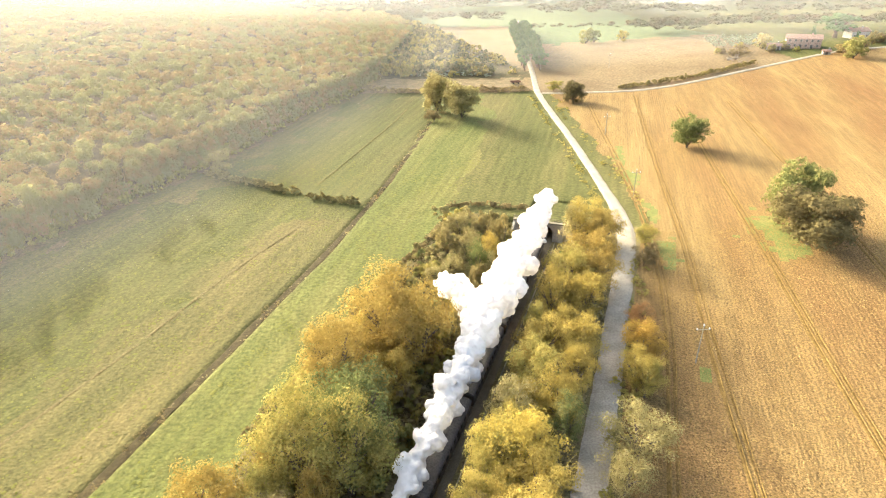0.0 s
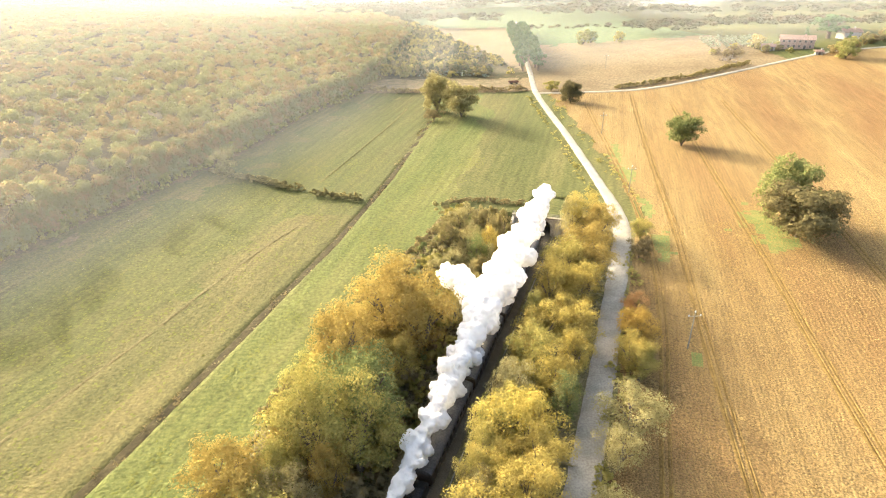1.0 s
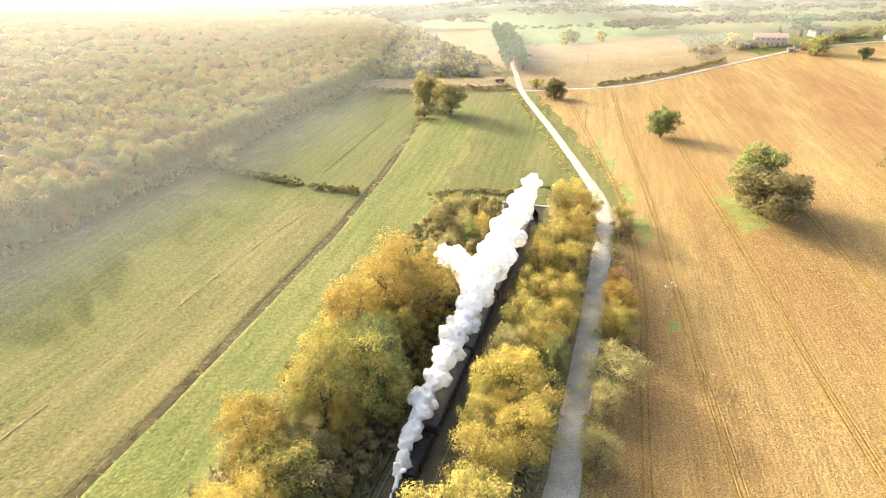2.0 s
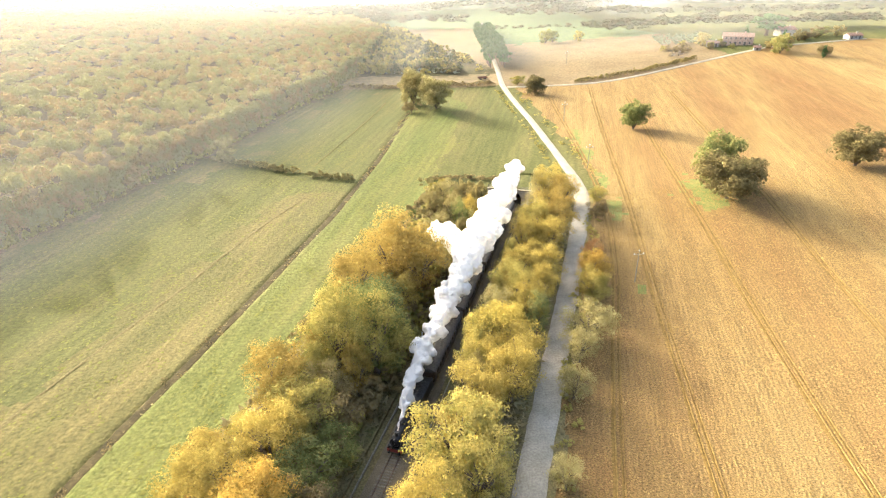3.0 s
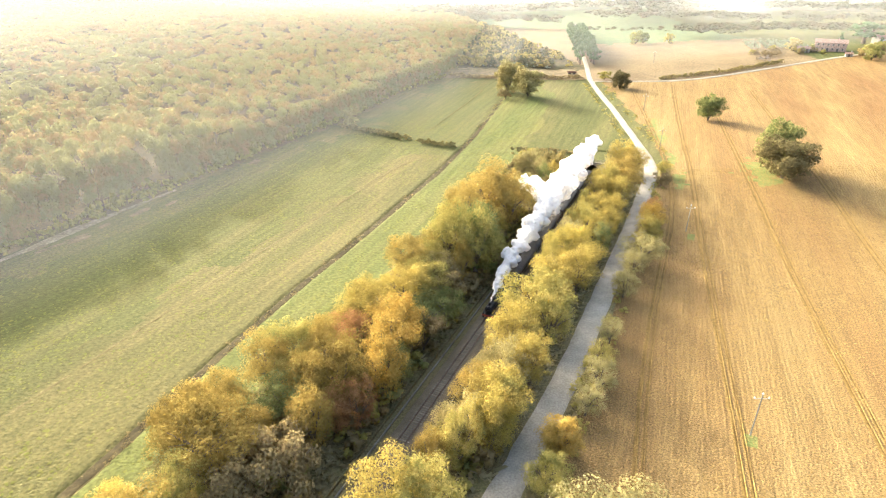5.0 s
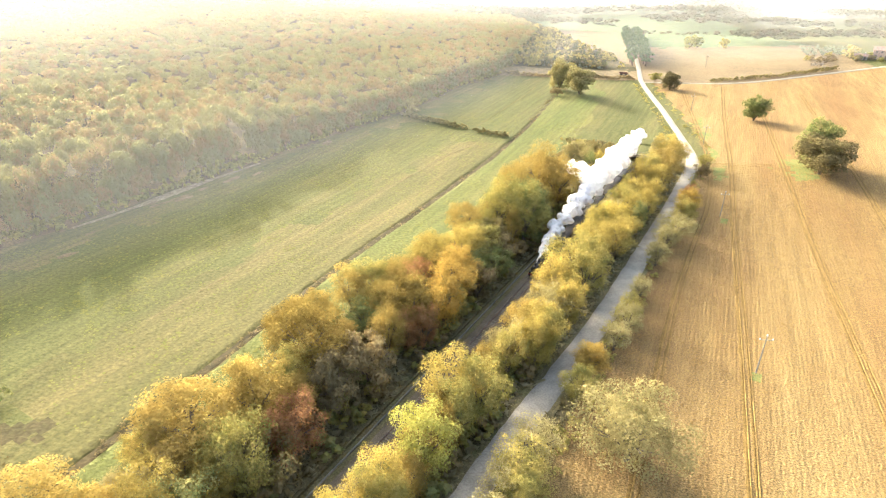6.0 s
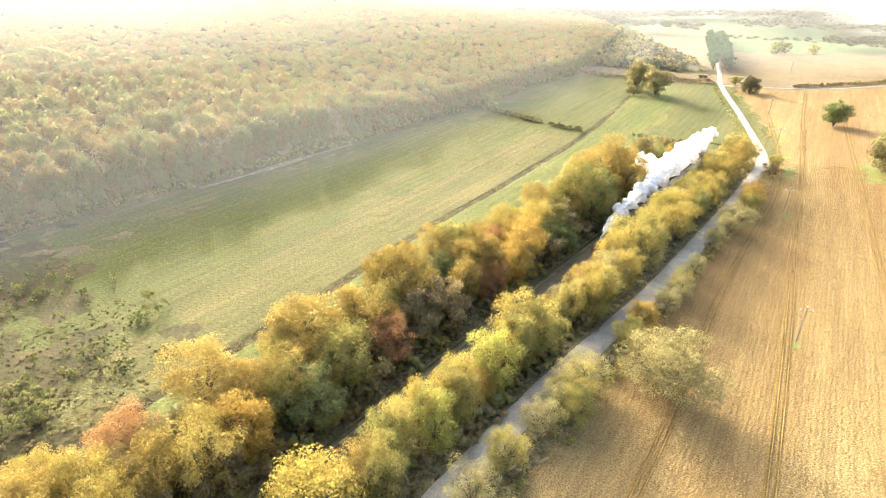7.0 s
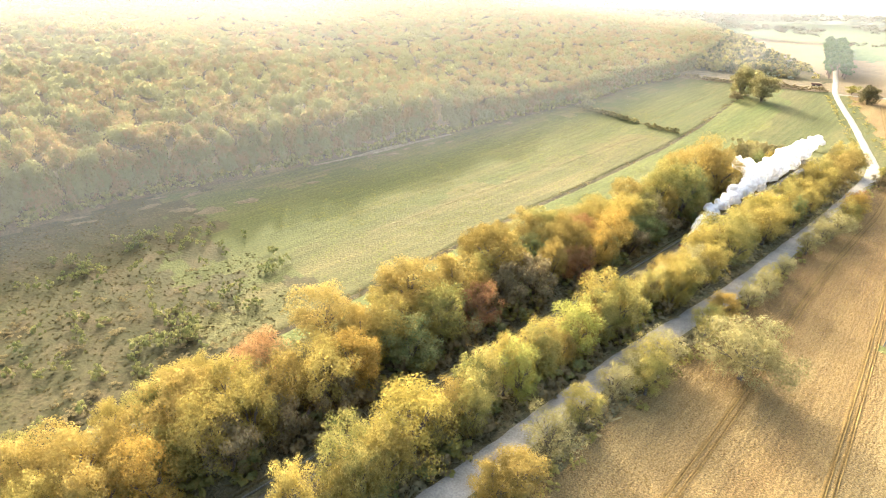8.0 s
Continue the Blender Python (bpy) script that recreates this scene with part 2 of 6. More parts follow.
PALE_EARTH = material("pale_dry_earth", [(0.15, 0.115, 0.06), (0.2, 0.155, 0.088), (0.25, 0.2, 0.12)], 4, 0.6, bump=0.6)
BALLAST = material("railway_ballast", [(0.105, 0.083, 0.051), (0.158, 0.126, 0.081)], 2.5, 0.12, bump=1.0, bump_distance=0.06)
CONCRETE = material("weathered_concrete", [(0.136, 0.119, 0.082), (0.204, 0.184, 0.136)], 2.5, 0.2, bump=0.4, per_object=0.15)
STONE = material("tunnel_stone", [(0.24, 0.21, 0.17), (0.36, 0.32, 0.26)], 1.5, 0.2, bump=0.7, per_object=0.2)
RAIL_STEEL = material("rusty_rail_steel", [(0.12, 0.075, 0.05), (0.2, 0.13, 0.09)], 2, 0.1, rough=0.5, metal=0.6, bump=0.1)
SLEEPER = material("concrete_sleeper", [(0.119, 0.099, 0.070), (0.175, 0.148, 0.108)], 1.5, 0.15, bump=0.4, per_object=0.25)
BARK = material("tree_bark", [(0.09, 0.07, 0.05), (0.16, 0.125, 0.09)], 0.8, 0.1, bump=0.8)
LEAVES = {
    "y": leaf_material("yellow_leaves", [(0.189, 0.146, 0.041), (0.311, 0.238, 0.060), (0.411, 0.314, 0.084)]),
    "Y": leaf_material("bright_yellow_leaves", [(0.232, 0.183, 0.042), (0.344, 0.266, 0.059), (0.418, 0.319, 0.077)]),
    "a": leaf_material("amber_leaves", [(0.163, 0.118, 0.031), (0.258, 0.185, 0.048), (0.341, 0.244, 0.067)]),
    "o": leaf_material("orange_leaves", [(0.205, 0.152, 0.047), (0.320, 0.227, 0.061), (0.383, 0.281, 0.082)]),
    "O": leaf_material("bright_orange_leaves", [(0.259, 0.168, 0.040), (0.383, 0.251, 0.056), (0.440, 0.311, 0.079)]),
    "l": leaf_material("olive_leaves", [(0.144, 0.135, 0.042), (0.263, 0.229, 0.063), (0.398, 0.311, 0.092)]),
    "g": leaf_material("green_leaves", [(0.097, 0.112, 0.037), (0.183, 0.188, 0.064), (0.300, 0.268, 0.097)]),
    "G": leaf_material("lime_leaves", [(0.19, 0.18, 0.045), (0.31, 0.29, 0.068), (0.41, 0.365, 0.09)]),
    "p": leaf_material("pale_sparse_leaves", [(0.182, 0.153, 0.063), (0.296, 0.249, 0.100), (0.402, 0.335, 0.144)]),
    "b": leaf_material("brown_leaves", [(0.132, 0.102, 0.050), (0.204, 0.156, 0.072), (0.288, 0.216, 0.098)]),
    "d": leaf_material("drab_olive_leaves", [(0.135, 0.115, 0.050), (0.211, 0.172, 0.068), (0.287, 0.230, 0.096)]),
    "s": leaf_material("dark_scrub_leaves", [(0.057, 0.065, 0.025), (0.091, 0.096, 0.036), (0.144, 0.129, 0.052)], 0.35),
    "k": leaf_material("dark_oak_leaves", [(0.081, 0.071, 0.033), (0.129, 0.107, 0.046), (0.192, 0.153, 0.065)], 0.4),
    "r": leaf_material("russet_leaves", [(0.192, 0.105, 0.048), (0.316, 0.163, 0.067), (0.402, 0.239, 0.096)]),
    "pine": leaf_material("pine_needles", [(0.043, 0.076, 0.028), (0.072, 0.115, 0.043), (0.105, 0.153, 0.063)], 0.15),
    "olive": leaf_material("olive_grove_leaves", [(0.163, 0.182, 0.115), (0.239, 0.259, 0.163), (0.307, 0.316, 0.211)], 0.2),
}
COLOUR_WORDS = {"y": "yellow", "Y": "bright yellow", "a": "amber", "o": "orange", "O": "bright orange", "l": "olive and yellow", "g": "dull green",
                "G": "lime green", "p": "pale, half-bare", "b": "brown, nearly bare", "d": "drab olive-brown", "r": "russet red"}

# ---- ground: one sheet in the railway's own axes, fine by the line and wide at the rim ----
d_lines = np.concatenate([[-4200, -2600, -1700, -1200, -900, -720, -600], np.arange(-520, -260, 20), np.arange(-260, -100, 2.2), np.arange(-100, -62, 2), np.arange(-62, -36, 0.7),
                          np.arange(-36, 34, 1.0), np.arange(34, 150, 2), np.arange(150, 460, 10), [480, 560, 700, 900, 1300, 2000, 3000, 4200]])
s_lines = np.concatenate([[-4200, -2400, -1300, -800, -500, -380, -300, -250], np.arange(-220, -150, 5), np.arange(-150, 157, 1.5), [PORTAL - 0.3, PORTAL + 0.3], np.arange(159, 174, 1.5), [PORTAL + 15.7, PORTAL + 16.3],
                          np.arange(176, 340, 2), np.arange(340, 700, 6), np.arange(700, 2000, 30), [2050, 2300, 2700, 3500, 4200]])
S, D = np.meshgrid(s_lines, d_lines, indexing="ij")
X, Y = -25 + AX * S + AY * D, AY * S - AX * D
Z = terrain(X, Y)
rough_z = np.array([noise.noise((x * 0.21, y * 0.21, 0)) + 0.5 * noise.noise((x * 0.6, y * 0.6, 3)) for x, y in zip(X.ravel(), Y.ravel())]).reshape(X.shape)
Z = Z + np.where(D > 19, 0.05, 0.13) * rough_z * (np.abs(D) > 5.6)
nS, nD = S.shape
idx = np.arange(nS * nD).reshape(nS, nD)
faces = np.stack([idx[:-1, :-1], idx[:-1, 1:], idx[1:, 1:], idx[1:, :-1]], -1).reshape(-1, 4)
me = bpy.data.meshes.new("ground")
me.from_pydata(np.stack([X, Y, Z], -1).reshape(-1, 3).tolist(), [], faces.tolist())
for m_ in (MEADOW, PLOUGHED, STUBBLE, BANK, LITTER, ROUGH, DITCH_EARTH, WEEDS, FAR_GREEN, LUSH, WORN, EARTH):
    me.materials.append(m_)
cx = (X[:-1, :-1] + X[1:, 1:]) / 2
cy = (Y[:-1, :-1] + Y[1:, 1:]) / 2
cs, cd = rail(cx, cy)
wob = np.array([noise.noise((x * 0.08, y * 0.08, 7)) for x, y in zip(cx.ravel(), cy.ravel())]).reshape(cx.shape)
wob2 = np.array([noise.noise((x * 0.3, y * 0.3, 11)) for x, y in zip(cx.ravel(), cy.ravel())]).reshape(cx.shape)
kind = np.zeros(cx.shape, int)
ditch_x, old_x = line_x(DITCH, cy), line_x(FURROW_OLD, cy)
kind[(cx > ditch_x) & (cx < ditch_x + 26 + 9 * wob)] = 9
kind[(cx < ditch_x) & (cx > old_x - 6 + 10 * wob) & (cy < 152)] = 10
road_x, wood_x = line_x(ROAD_LINE, cy), line_x(WOOD_EDGE, cy)
side_y = np.interp(cx, [p[0] for p in SIDE_ROAD], [p[1] for p in SIDE_ROAD])
right_of_road = cx > road_x
kind[(cd > 27 + 1.5 * wob) & right_of_road & (cs < 160)] = 1
kind[(cs >= 160) & (cx > road_x + 7 + 4 * wob) & (cy < side_y)] = 1
kind[(cy >= side_y) & right_of_road & (cy < 480 + 20 * wob)] = 2
kind[right_of_road & (cy >= 480 + 20 * wob)] = 8
kind[(~right_of_road) & (cy > 318)] = 2
kind[(~right_of_road) & (cy > 352) & (cx < 37 - 0.29 * (cy - 405) + 5 * wob)] = 5
kind[(~right_of_road) & (cy > 326) & (cy < 356 + 8 * wob) & (cx < 40) & (cx > -46)] = 11
kind[(~right_of_road) & (cy > 650 + 20 * wob)] = 8
kind[(cx > 205) & (cy > side_y)] = 0
kind[(cd > -27 + 2 * wob) & (cd < 19.5) & (cs < PORTAL - 1)] = 3
kind[(cd > 17) & (cd < 27 + 1.5 * wob) & (cs < 160) & np.isin(kind, (0, 9, 10))] = 3
kind[(cs < -80 + 26 * wob + 12 * wob2 - 0.3 * (cd + 60)) & (cd < -30) & (cd > -150) & np.isin(kind, (0, 9, 10))] = 5
kind[(cx < wood_x + 1.5 + 4 * wob + 2 * wob2)] = 4
kind[np.isin(kind, (0, 9)) & (cx < wood_x + 16 + 22 * wob)] = 10
kind[(kind == 1) & (np.hypot(cx - 84, (cy - 135) * 0.7) < 8 + 8 * wob + 5 * wob2)] = 7
kind[(kind == 1) & (np.abs(cx - 56 - 0.1 * (cy - 150)) < 0.8 + 5 * wob + 4 * wob2) & (cy > 120) & (cy < 215)] = 7
kind[(kind == 1) & (np.hypot(cx - 45.8, (cy - 81.5) * 0.3) < 1.0)] = 7
kind[(kind == 1) & (np.hypot(cx - 32.7, (cy + 1.5)) < 1.6)] = 7
me.polygons.foreach_set("material_index", kind.ravel().astype(np.int32))
me.shade_smooth()
ground_ob = tagged(new("ground", me), "green meadow, brown ploughed field and wooded slope", "ground", kind="structure")


# ---- roads ----
def smooth_line(line, step=2.0):
    """Points at even steps along a rounded broken line."""
    p = np.array(line, float)
    for _ in range(3):
        a, b = p[:-1] * 0.75 + p[1:] * 0.25, p[:-1] * 0.25 + p[1:] * 0.75
        p = np.concatenate([p[:1], np.stack([a, b], 1).reshape(-1, 2), p[-1:]])
    t = np.concatenate([[0], np.cumsum(np.hypot(*np.diff(p, axis=0).T))])
    u = np.arange(0, t[-1], step)
    return np.stack([np.interp(u, t, p[:, 0]), np.interp(u, t, p[:, 1])], 1)


def ribbon(name, line, half, mat_, lift, camber=0.06, n=6, fray=0.3, seed=0.0, drop=0.35):
    p = smooth_line(line)
    t = np.gradient(p, axis=0)
    t /= np.linalg.norm(t, axis=1)[:, None]
    nx, ny = t[:, 1], -t[:, 0]
    verts, faces_ = [], []
    for i in range(len(p)):
        for k in range(n + 1):
            u = 2 * k / n - 1
            w = (half(p[i, 0], p[i, 1]) if callable(half) else half) * u + (fray * noise.noise((p[i, 0] * 0.3, p[i, 1] * 0.3, seed + u)) if abs(u) == 1 else 0)
            x, y = p[i, 0] + nx[i] * w, p[i, 1] + ny[i] * w
            z = ground(p[i, 0], p[i, 1]) + lift + camber * (1 - u * u) - (drop if abs(u) == 1 else 0)
            verts.append((x, y, z))
    for i in range(len(p) - 1):
        for k in range(n):
            a = i * (n + 1) + k
            faces_.append((a, a + 1, a + n + 2, a + n + 1))
    return link_mesh(name, verts, faces_, mat_, smooth=True)


tagged(ribbon("road", ROAD_LINE, lambda x, y: 2.6 - 0.85 * float(ramp(140, 175, y)), GRAVEL, 0.3), "pale gravel country road between hedgerow trees", "road", kind="structure")
tagged(ribbon("road_side", SIDE_ROAD, 1.55, GRAVEL, 0.3, seed=9), "narrow pale gravel lane up to the farmhouse", "road", kind="structure")


tagged(ribbon("ditch_verge", DITCH, 1.8, DITCH_GRASS, 0.34, 0.0, fray=1.1, seed=5, drop=0.3), "dry tan grass on both lips of the ditch", "ditch verge", kind="structure")
tagged(ribbon("ditch", DITCH, 1.2, DITCH_EARTH, 0.4, 0.0, fray=0.8, seed=3, drop=0.1), "brown earth and dead grass in the meadow ditch", "ditch", kind="structure")
tagged(ribbon("old_furrow", FURROW_OLD, 0.42, DITCH_GRASS, 0.04, 0.0, fray=0.8, seed=6, drop=0.1), "faint brown line of an old furrow in the meadow", "furrow", kind="structure")
tagged(ribbon("far_furrow", FURROW_FAR, 0.35, WORN, 0.14, 0.0, fray=0.6, seed=8, drop=0.1), "faint brown furrow in the far meadow", "furrow", kind="structure")


def earth_patches(spots, mat_):
    """Irregular bare patches, lying just over the turf."""
    verts, faces_ = [], []
    for k, (x, y, rx, ry, turn) in enumerate(spots):
        base = len(verts)
        verts.append((x, y, ground(x, y) + 0.16))
        for ring in (0.6, 1.0):
            for i in range(28):
                a = i * 6.2832 / 28
                r = ring * (1 + 0.55 * noise.noise((math.cos(a) * 1.6 + k * 7, math.sin(a) * 1.6, 0)) + 0.25 * noise.noise((math.cos(a) * 5 + k, math.sin(a) * 5, 2)))
                u, v = rx * r * math.cos(a), ry * r * math.sin(a)
                px, py = x + u * math.cos(turn) - v * math.sin(turn), y + u * math.sin(turn) + v * math.cos(turn)
                verts.append((px, py, ground(px, py) + (0.15 if ring < 1 else -0.05)))
        for i in range(28):
            j = (i + 1) % 28
            faces_.append((base, base + 1 + i, base + 1 + j))
            faces_.append((base + 1 + i, base + 29 + i, base + 29 + j, base + 1 + j))
    return link_mesh("earth_patches", verts, faces_, mat_, smooth=True)


rng = np.random.default_rng(19)
bare = [(-147, -23, 5, 3, 1.2), (-155, -28, 4, 2.5, 1.0), (-144, -11, 4.5, 2.2, 1.2), (-138, 14, 3, 1.5, 1.2), (-133, 60, 3.5, 1.6, 1.2)]
for k in range(16):
    y = rng.uniform(-60, 150)
    bare.append((float(line_x(WOOD_EDGE, y)) + rng.uniform(4, 13), y, rng.uniform(1.5, 5), rng.uniform(0.6, 1.7), 1.25 + rng.normal() * 0.2))
tagged(earth_patches(bare, EARTH), "bare pinkish earth patches along the wood edge", "bare earth", kind="stuff")
tagged(ribbon("wood_edge_path", [(-150, 30), (-143.5, 48), (-139, 66), (-133, 86), (-126, 104)], lambda x, y: 0.7 + 1.9 * math.exp(-((y - 66) / 14) ** 2), PALE_EARTH, 0.2, 0.0, fray=0.9, seed=12), "pale earth track along the wood edge", "path", kind="structure")

# ---- trees ----
def crown_points(rng, r, h, clumps, leaves, leaf, flat=1.0, open_=0.0, jitter=0.34, reach=(0.3, 0.98), lump=(0.16, 0.34)):
    """Leaf tufts on the skins of many small clumps that fill an uneven crown of radius r and height h, centred on its own middle."""
    out = []
    c = rng.normal(size=(clumps, 3))
    c /= np.linalg.norm(c, axis=1)[:, None]
    rad = rng.uniform(*reach, clumps) ** 0.65
    c = c * rad[:, None]
    lobes = rng.normal(size=(5, 3))
    lobes /= np.linalg.norm(lobes, axis=1)[:, None]
    swell = 0.85 + 0.28 * np.clip(c @ lobes.T, 0, None).max(1)
    c *= swell[:, None]
    size = rng.uniform(*lump, clumps)
    per = np.maximum(4, (leaves * size ** 2 / (size ** 2).sum()).astype(int))
    for k in range(clumps):
        m = per[k]
        v = rng.normal(size=(m, 3))
        v /= np.linalg.norm(v, axis=1)[:, None]
        v[:, 2] = np.where(v[:, 2] < -0.3, -v[:, 2], v[:, 2])
        p = c[k] + v * size[k] * rng.uniform(0.6, 1.25, m)[:, None]
        out.append(np.concatenate([p, v], 1))
    o = np.concatenate(out)
    p, v = o[:, :3] * np.array([r, r, h / 2 * flat]), o[:, 3:]
    if open_:
        keep = rng.uniform(size=len(p)) > open_
        p, v = p[keep], v[keep]
    nrm = v + rng.normal(size=v.shape) * jitter
    nrm /= np.linalg.norm(nrm, axis=1)[:, None]
    t = np.cross(nrm, rng.normal(size=v.shape))
    t /= np.linalg.norm(t, axis=1)[:, None]
    b = np.cross(nrm, t)
    w = leaf * rng.uniform(0.6, 1.35, len(p))[:, None]
    q = np.stack([p + t * w * 1.1, p - t * w * 0.6 + b * w, p - t * w * 0.6 - b * w], 1)
    return q


def trunk_mesh(rng, r, h, bole):
    """Tapered trunk and forking limbs that reach into the crown."""
    bm = bmesh.new()
    base = 0.045 * h
    lean = Vector((rng.normal() * 0.05, rng.normal() * 0.05, 1))
    fork = Vector((lean.x * bole, lean.y * bole, bole))
    add_tube(bm, (0, 0, -0.6), fork, base, base * 0.7, 8)
    for k in range(6):
        a = k * 1.05 + rng.uniform(-0.4, 0.4)
        out = r * rng.uniform(0.35, 0.75)
        tip = fork + Vector((math.cos(a) * out, math.sin(a) * out, (h - bole) * rng.uniform(0.35, 0.75)))
        mid = fork.lerp(tip, 0.5) + Vector((0, 0, 0.08 * h))
        add_tube(bm, fork, mid, base * 0.5, base * 0.32, 6, False)
        add_tube(bm, mid, tip, base * 0.32, base * 0.08, 6, False)
        for j in range(2):
            b = a + rng.uniform(-1, 1)
            add_tube(bm, mid, mid + Vector((math.cos(b) * out * 0.6, math.sin(b) * out * 0.6, 0.15 * h)), base * 0.2, base * 0.05, 5, False)
    return bm


def make_tree(seed, r, h, bole, clumps, leaves, leaf, open_=0.0, name="tree"):
    rng = np.random.default_rng(seed)
    root = new(name)
    part("trunk", trunk_mesh(rng, r, h, bole), BARK, root)
    q = crown_points(rng, r, (h - bole) * 1.05, clumps, leaves, leaf, open_=open_) + np.array([0, 0, bole + (h - bole) * 0.5])
    quads_mesh("crown", q.reshape(-1, 3), len(q), LEAVES["y"], root, 3)
    return root


STOCK = [make_tree(20 + k, 4.0, 9.5 + (k % 3), 1.3, 76, 10500, 0.102) for k in range(6)]
SPARSE = [make_tree(40 + k, 4.0, 8.5, 1.2, 60, 6200, 0.1) for k in range(3)]
SHRUBS = [make_tree(60 + k, 3.0, 4.6, 0.5, 34, 4000, 0.11, name="shrub") for k in range(4)]


def plant(stock, x, y, scale, height, colour, label, category, group, turn):
    ob = copy_thing(stock, Matrix.Translation((x, y, ground(x, y) - 0.15)) @ Matrix.Rotation(turn, 4, "Z") @ Matrix.Diagonal((scale, scale, height, 1)))
    crown = [c for c in ob.children if c.name.startswith("crown")][0]
    slot = crown.material_slots[0]
    slot.link, slot.material = "OBJECT", LEAVES[colour]
    return tagged(ob, label, category, group)


LEFT_BANK_A = [
    (-126, -19.1, 3.8, 12.8, "o"), (-126, -11.3, 3.2, 12.2, "y"), (-121, -15.5, 4.5, 13.3, "a"), (-120, -8.6, 3.5, 12.5, "o"),
    (-114, -15.3, 4.2, 13.1, "a"), (-114, -8.2, 3.7, 12.6, "O"), (-105, -18.6, 4.9, 13.7, "o"), (-105, -10.5, 4.4, 13.2, "y"),
    (-102, -8.0, 3.8, 8.7, "b"), (-97, -16.8, 3.9, 12.8, "y"), (-97, -10.5, 4.2, 13.1, "y"), (-90, -8.0, 3.7, 8.7, "b"),
    (-89, -12.7, 4.0, 12.9, "a"), (-88, -24.0, 4.4, 9.3, "r"), (-83, -10.5, 4.7, 13.5, "y"), (-82, -8.0, 3.6, 8.6, "b"),
    (-76, -10.5, 4.1, 13.0, "O"), (-74, -24.7, 5.6, 14.3, "o"), (-70, -17.5, 3.8, 12.7, "a"), (-66, -14.0, 4.2, 13.1, "y"),
]
LEFT_BANK_B = [
    (-63, -10.5, 5.0, 9.7, "g"), (-53, -11.4, 4.7, 13.5, "l"), (-53, -22.3, 6.8, 15.3, "o"), (-50, -10.5, 4.8, 9.5, "d"),
    (-43, -18.7, 5.4, 14.1, "a"), (-43, -10.5, 4.7, 9.5, "r"), (-31, -11.4, 4.8, 9.6, "b"), (-27, -20.8, 5.9, 14.5, "a"),
    (-25, -29.2, 3.8, 12.2, "a"), (-22, -10.6, 4.8, 9.6, "b"), (-21, -27.1, 4.7, 13.0, "a"), (-17, -23.2, 3.7, 9.1, "g"),
    (-17, -26.0, 3.3, 11.8, "a"), (-14, -11.8, 3.0, 11.6, "a"), (-12, -19.1, 4.2, 9.6, "g"), (-8, -16.1, 3.9, 12.3, "a"),
    (-8, -10.4, 3.2, 8.7, "r"), (-7, -26.4, 4.3, 12.7, "a"), (-6, -8.0, 2.6, 8.2, "r"), (-4, -12.5, 4.2, 12.6, "a"),
]
LEFT_BANK_C = [
    (-2, -24.7, 5.2, 13.4, "l"), (0, -18.6, 4.7, 13.0, "a"), (3, -8.0, 3.9, 12.3, "O"), (6, -8.0, 2.9, 8.4, "g"),
    (10, -10.5, 5.0, 13.7, "O"), (10, -19.8, 4.0, 9.4, "r"), (17, -12.0, 4.4, 12.8, "O"), (17, -19.3, 4.9, 13.1, "y"),
    (20, -8.0, 3.8, 6.2, "b"), (25, -10.5, 5.1, 7.4, "g"), (27, -16.2, 4.0, 12.4, "y"), (32, -8.0, 3.5, 6.0, "g"),
    (36, -15.8, 5.6, 10.8, "l"), (39, -11.2, 4.8, 7.1, "b"), (41, -23.3, 4.9, 13.2, "a"), (53, -17.1, 6.1, 18.2, "l"),
    (56, -10.5, 6.0, 16.5, "l"), (63, -13.1, 6.9, 15.9, "g"), (73, -21.0, 6.1, 18.2, "o"), (86, -18.5, 7.4, 19.3, "o"),
]
LEFT_BANK_D = [
    (86, -11.7, 6.8, 18.8, "o"), (99, -8.0, 2.8, 6.9, "p"), (108, -8.0, 3.2, 7.3, "d"), (110, -10.1, 3.1, 7.1, "p"),
    (114, -17.8, 3.2, 7.2, "p"), (116, -8.0, 2.9, 7.0, "d"), (120, -16.0, 3.6, 7.6, "p"), (120, -9.1, 3.6, 7.5, "d"),
    (123, -10.7, 3.0, 10.1, "g"), (126, -8.0, 3.1, 7.1, "p"), (127, -20.0, 3.2, 10.2, "d"), (129, -14.6, 3.5, 10.4, "p"),
    (131, -9.5, 2.6, 9.7, "y"), (139, -8.0, 3.0, 10.1, "d"), (140, -20.6, 3.1, 10.1, "p"), (142, -13.9, 3.4, 10.4, "d"),
]
LEFT_BANK = LEFT_BANK_A + LEFT_BANK_B + LEFT_BANK_C + LEFT_BANK_D
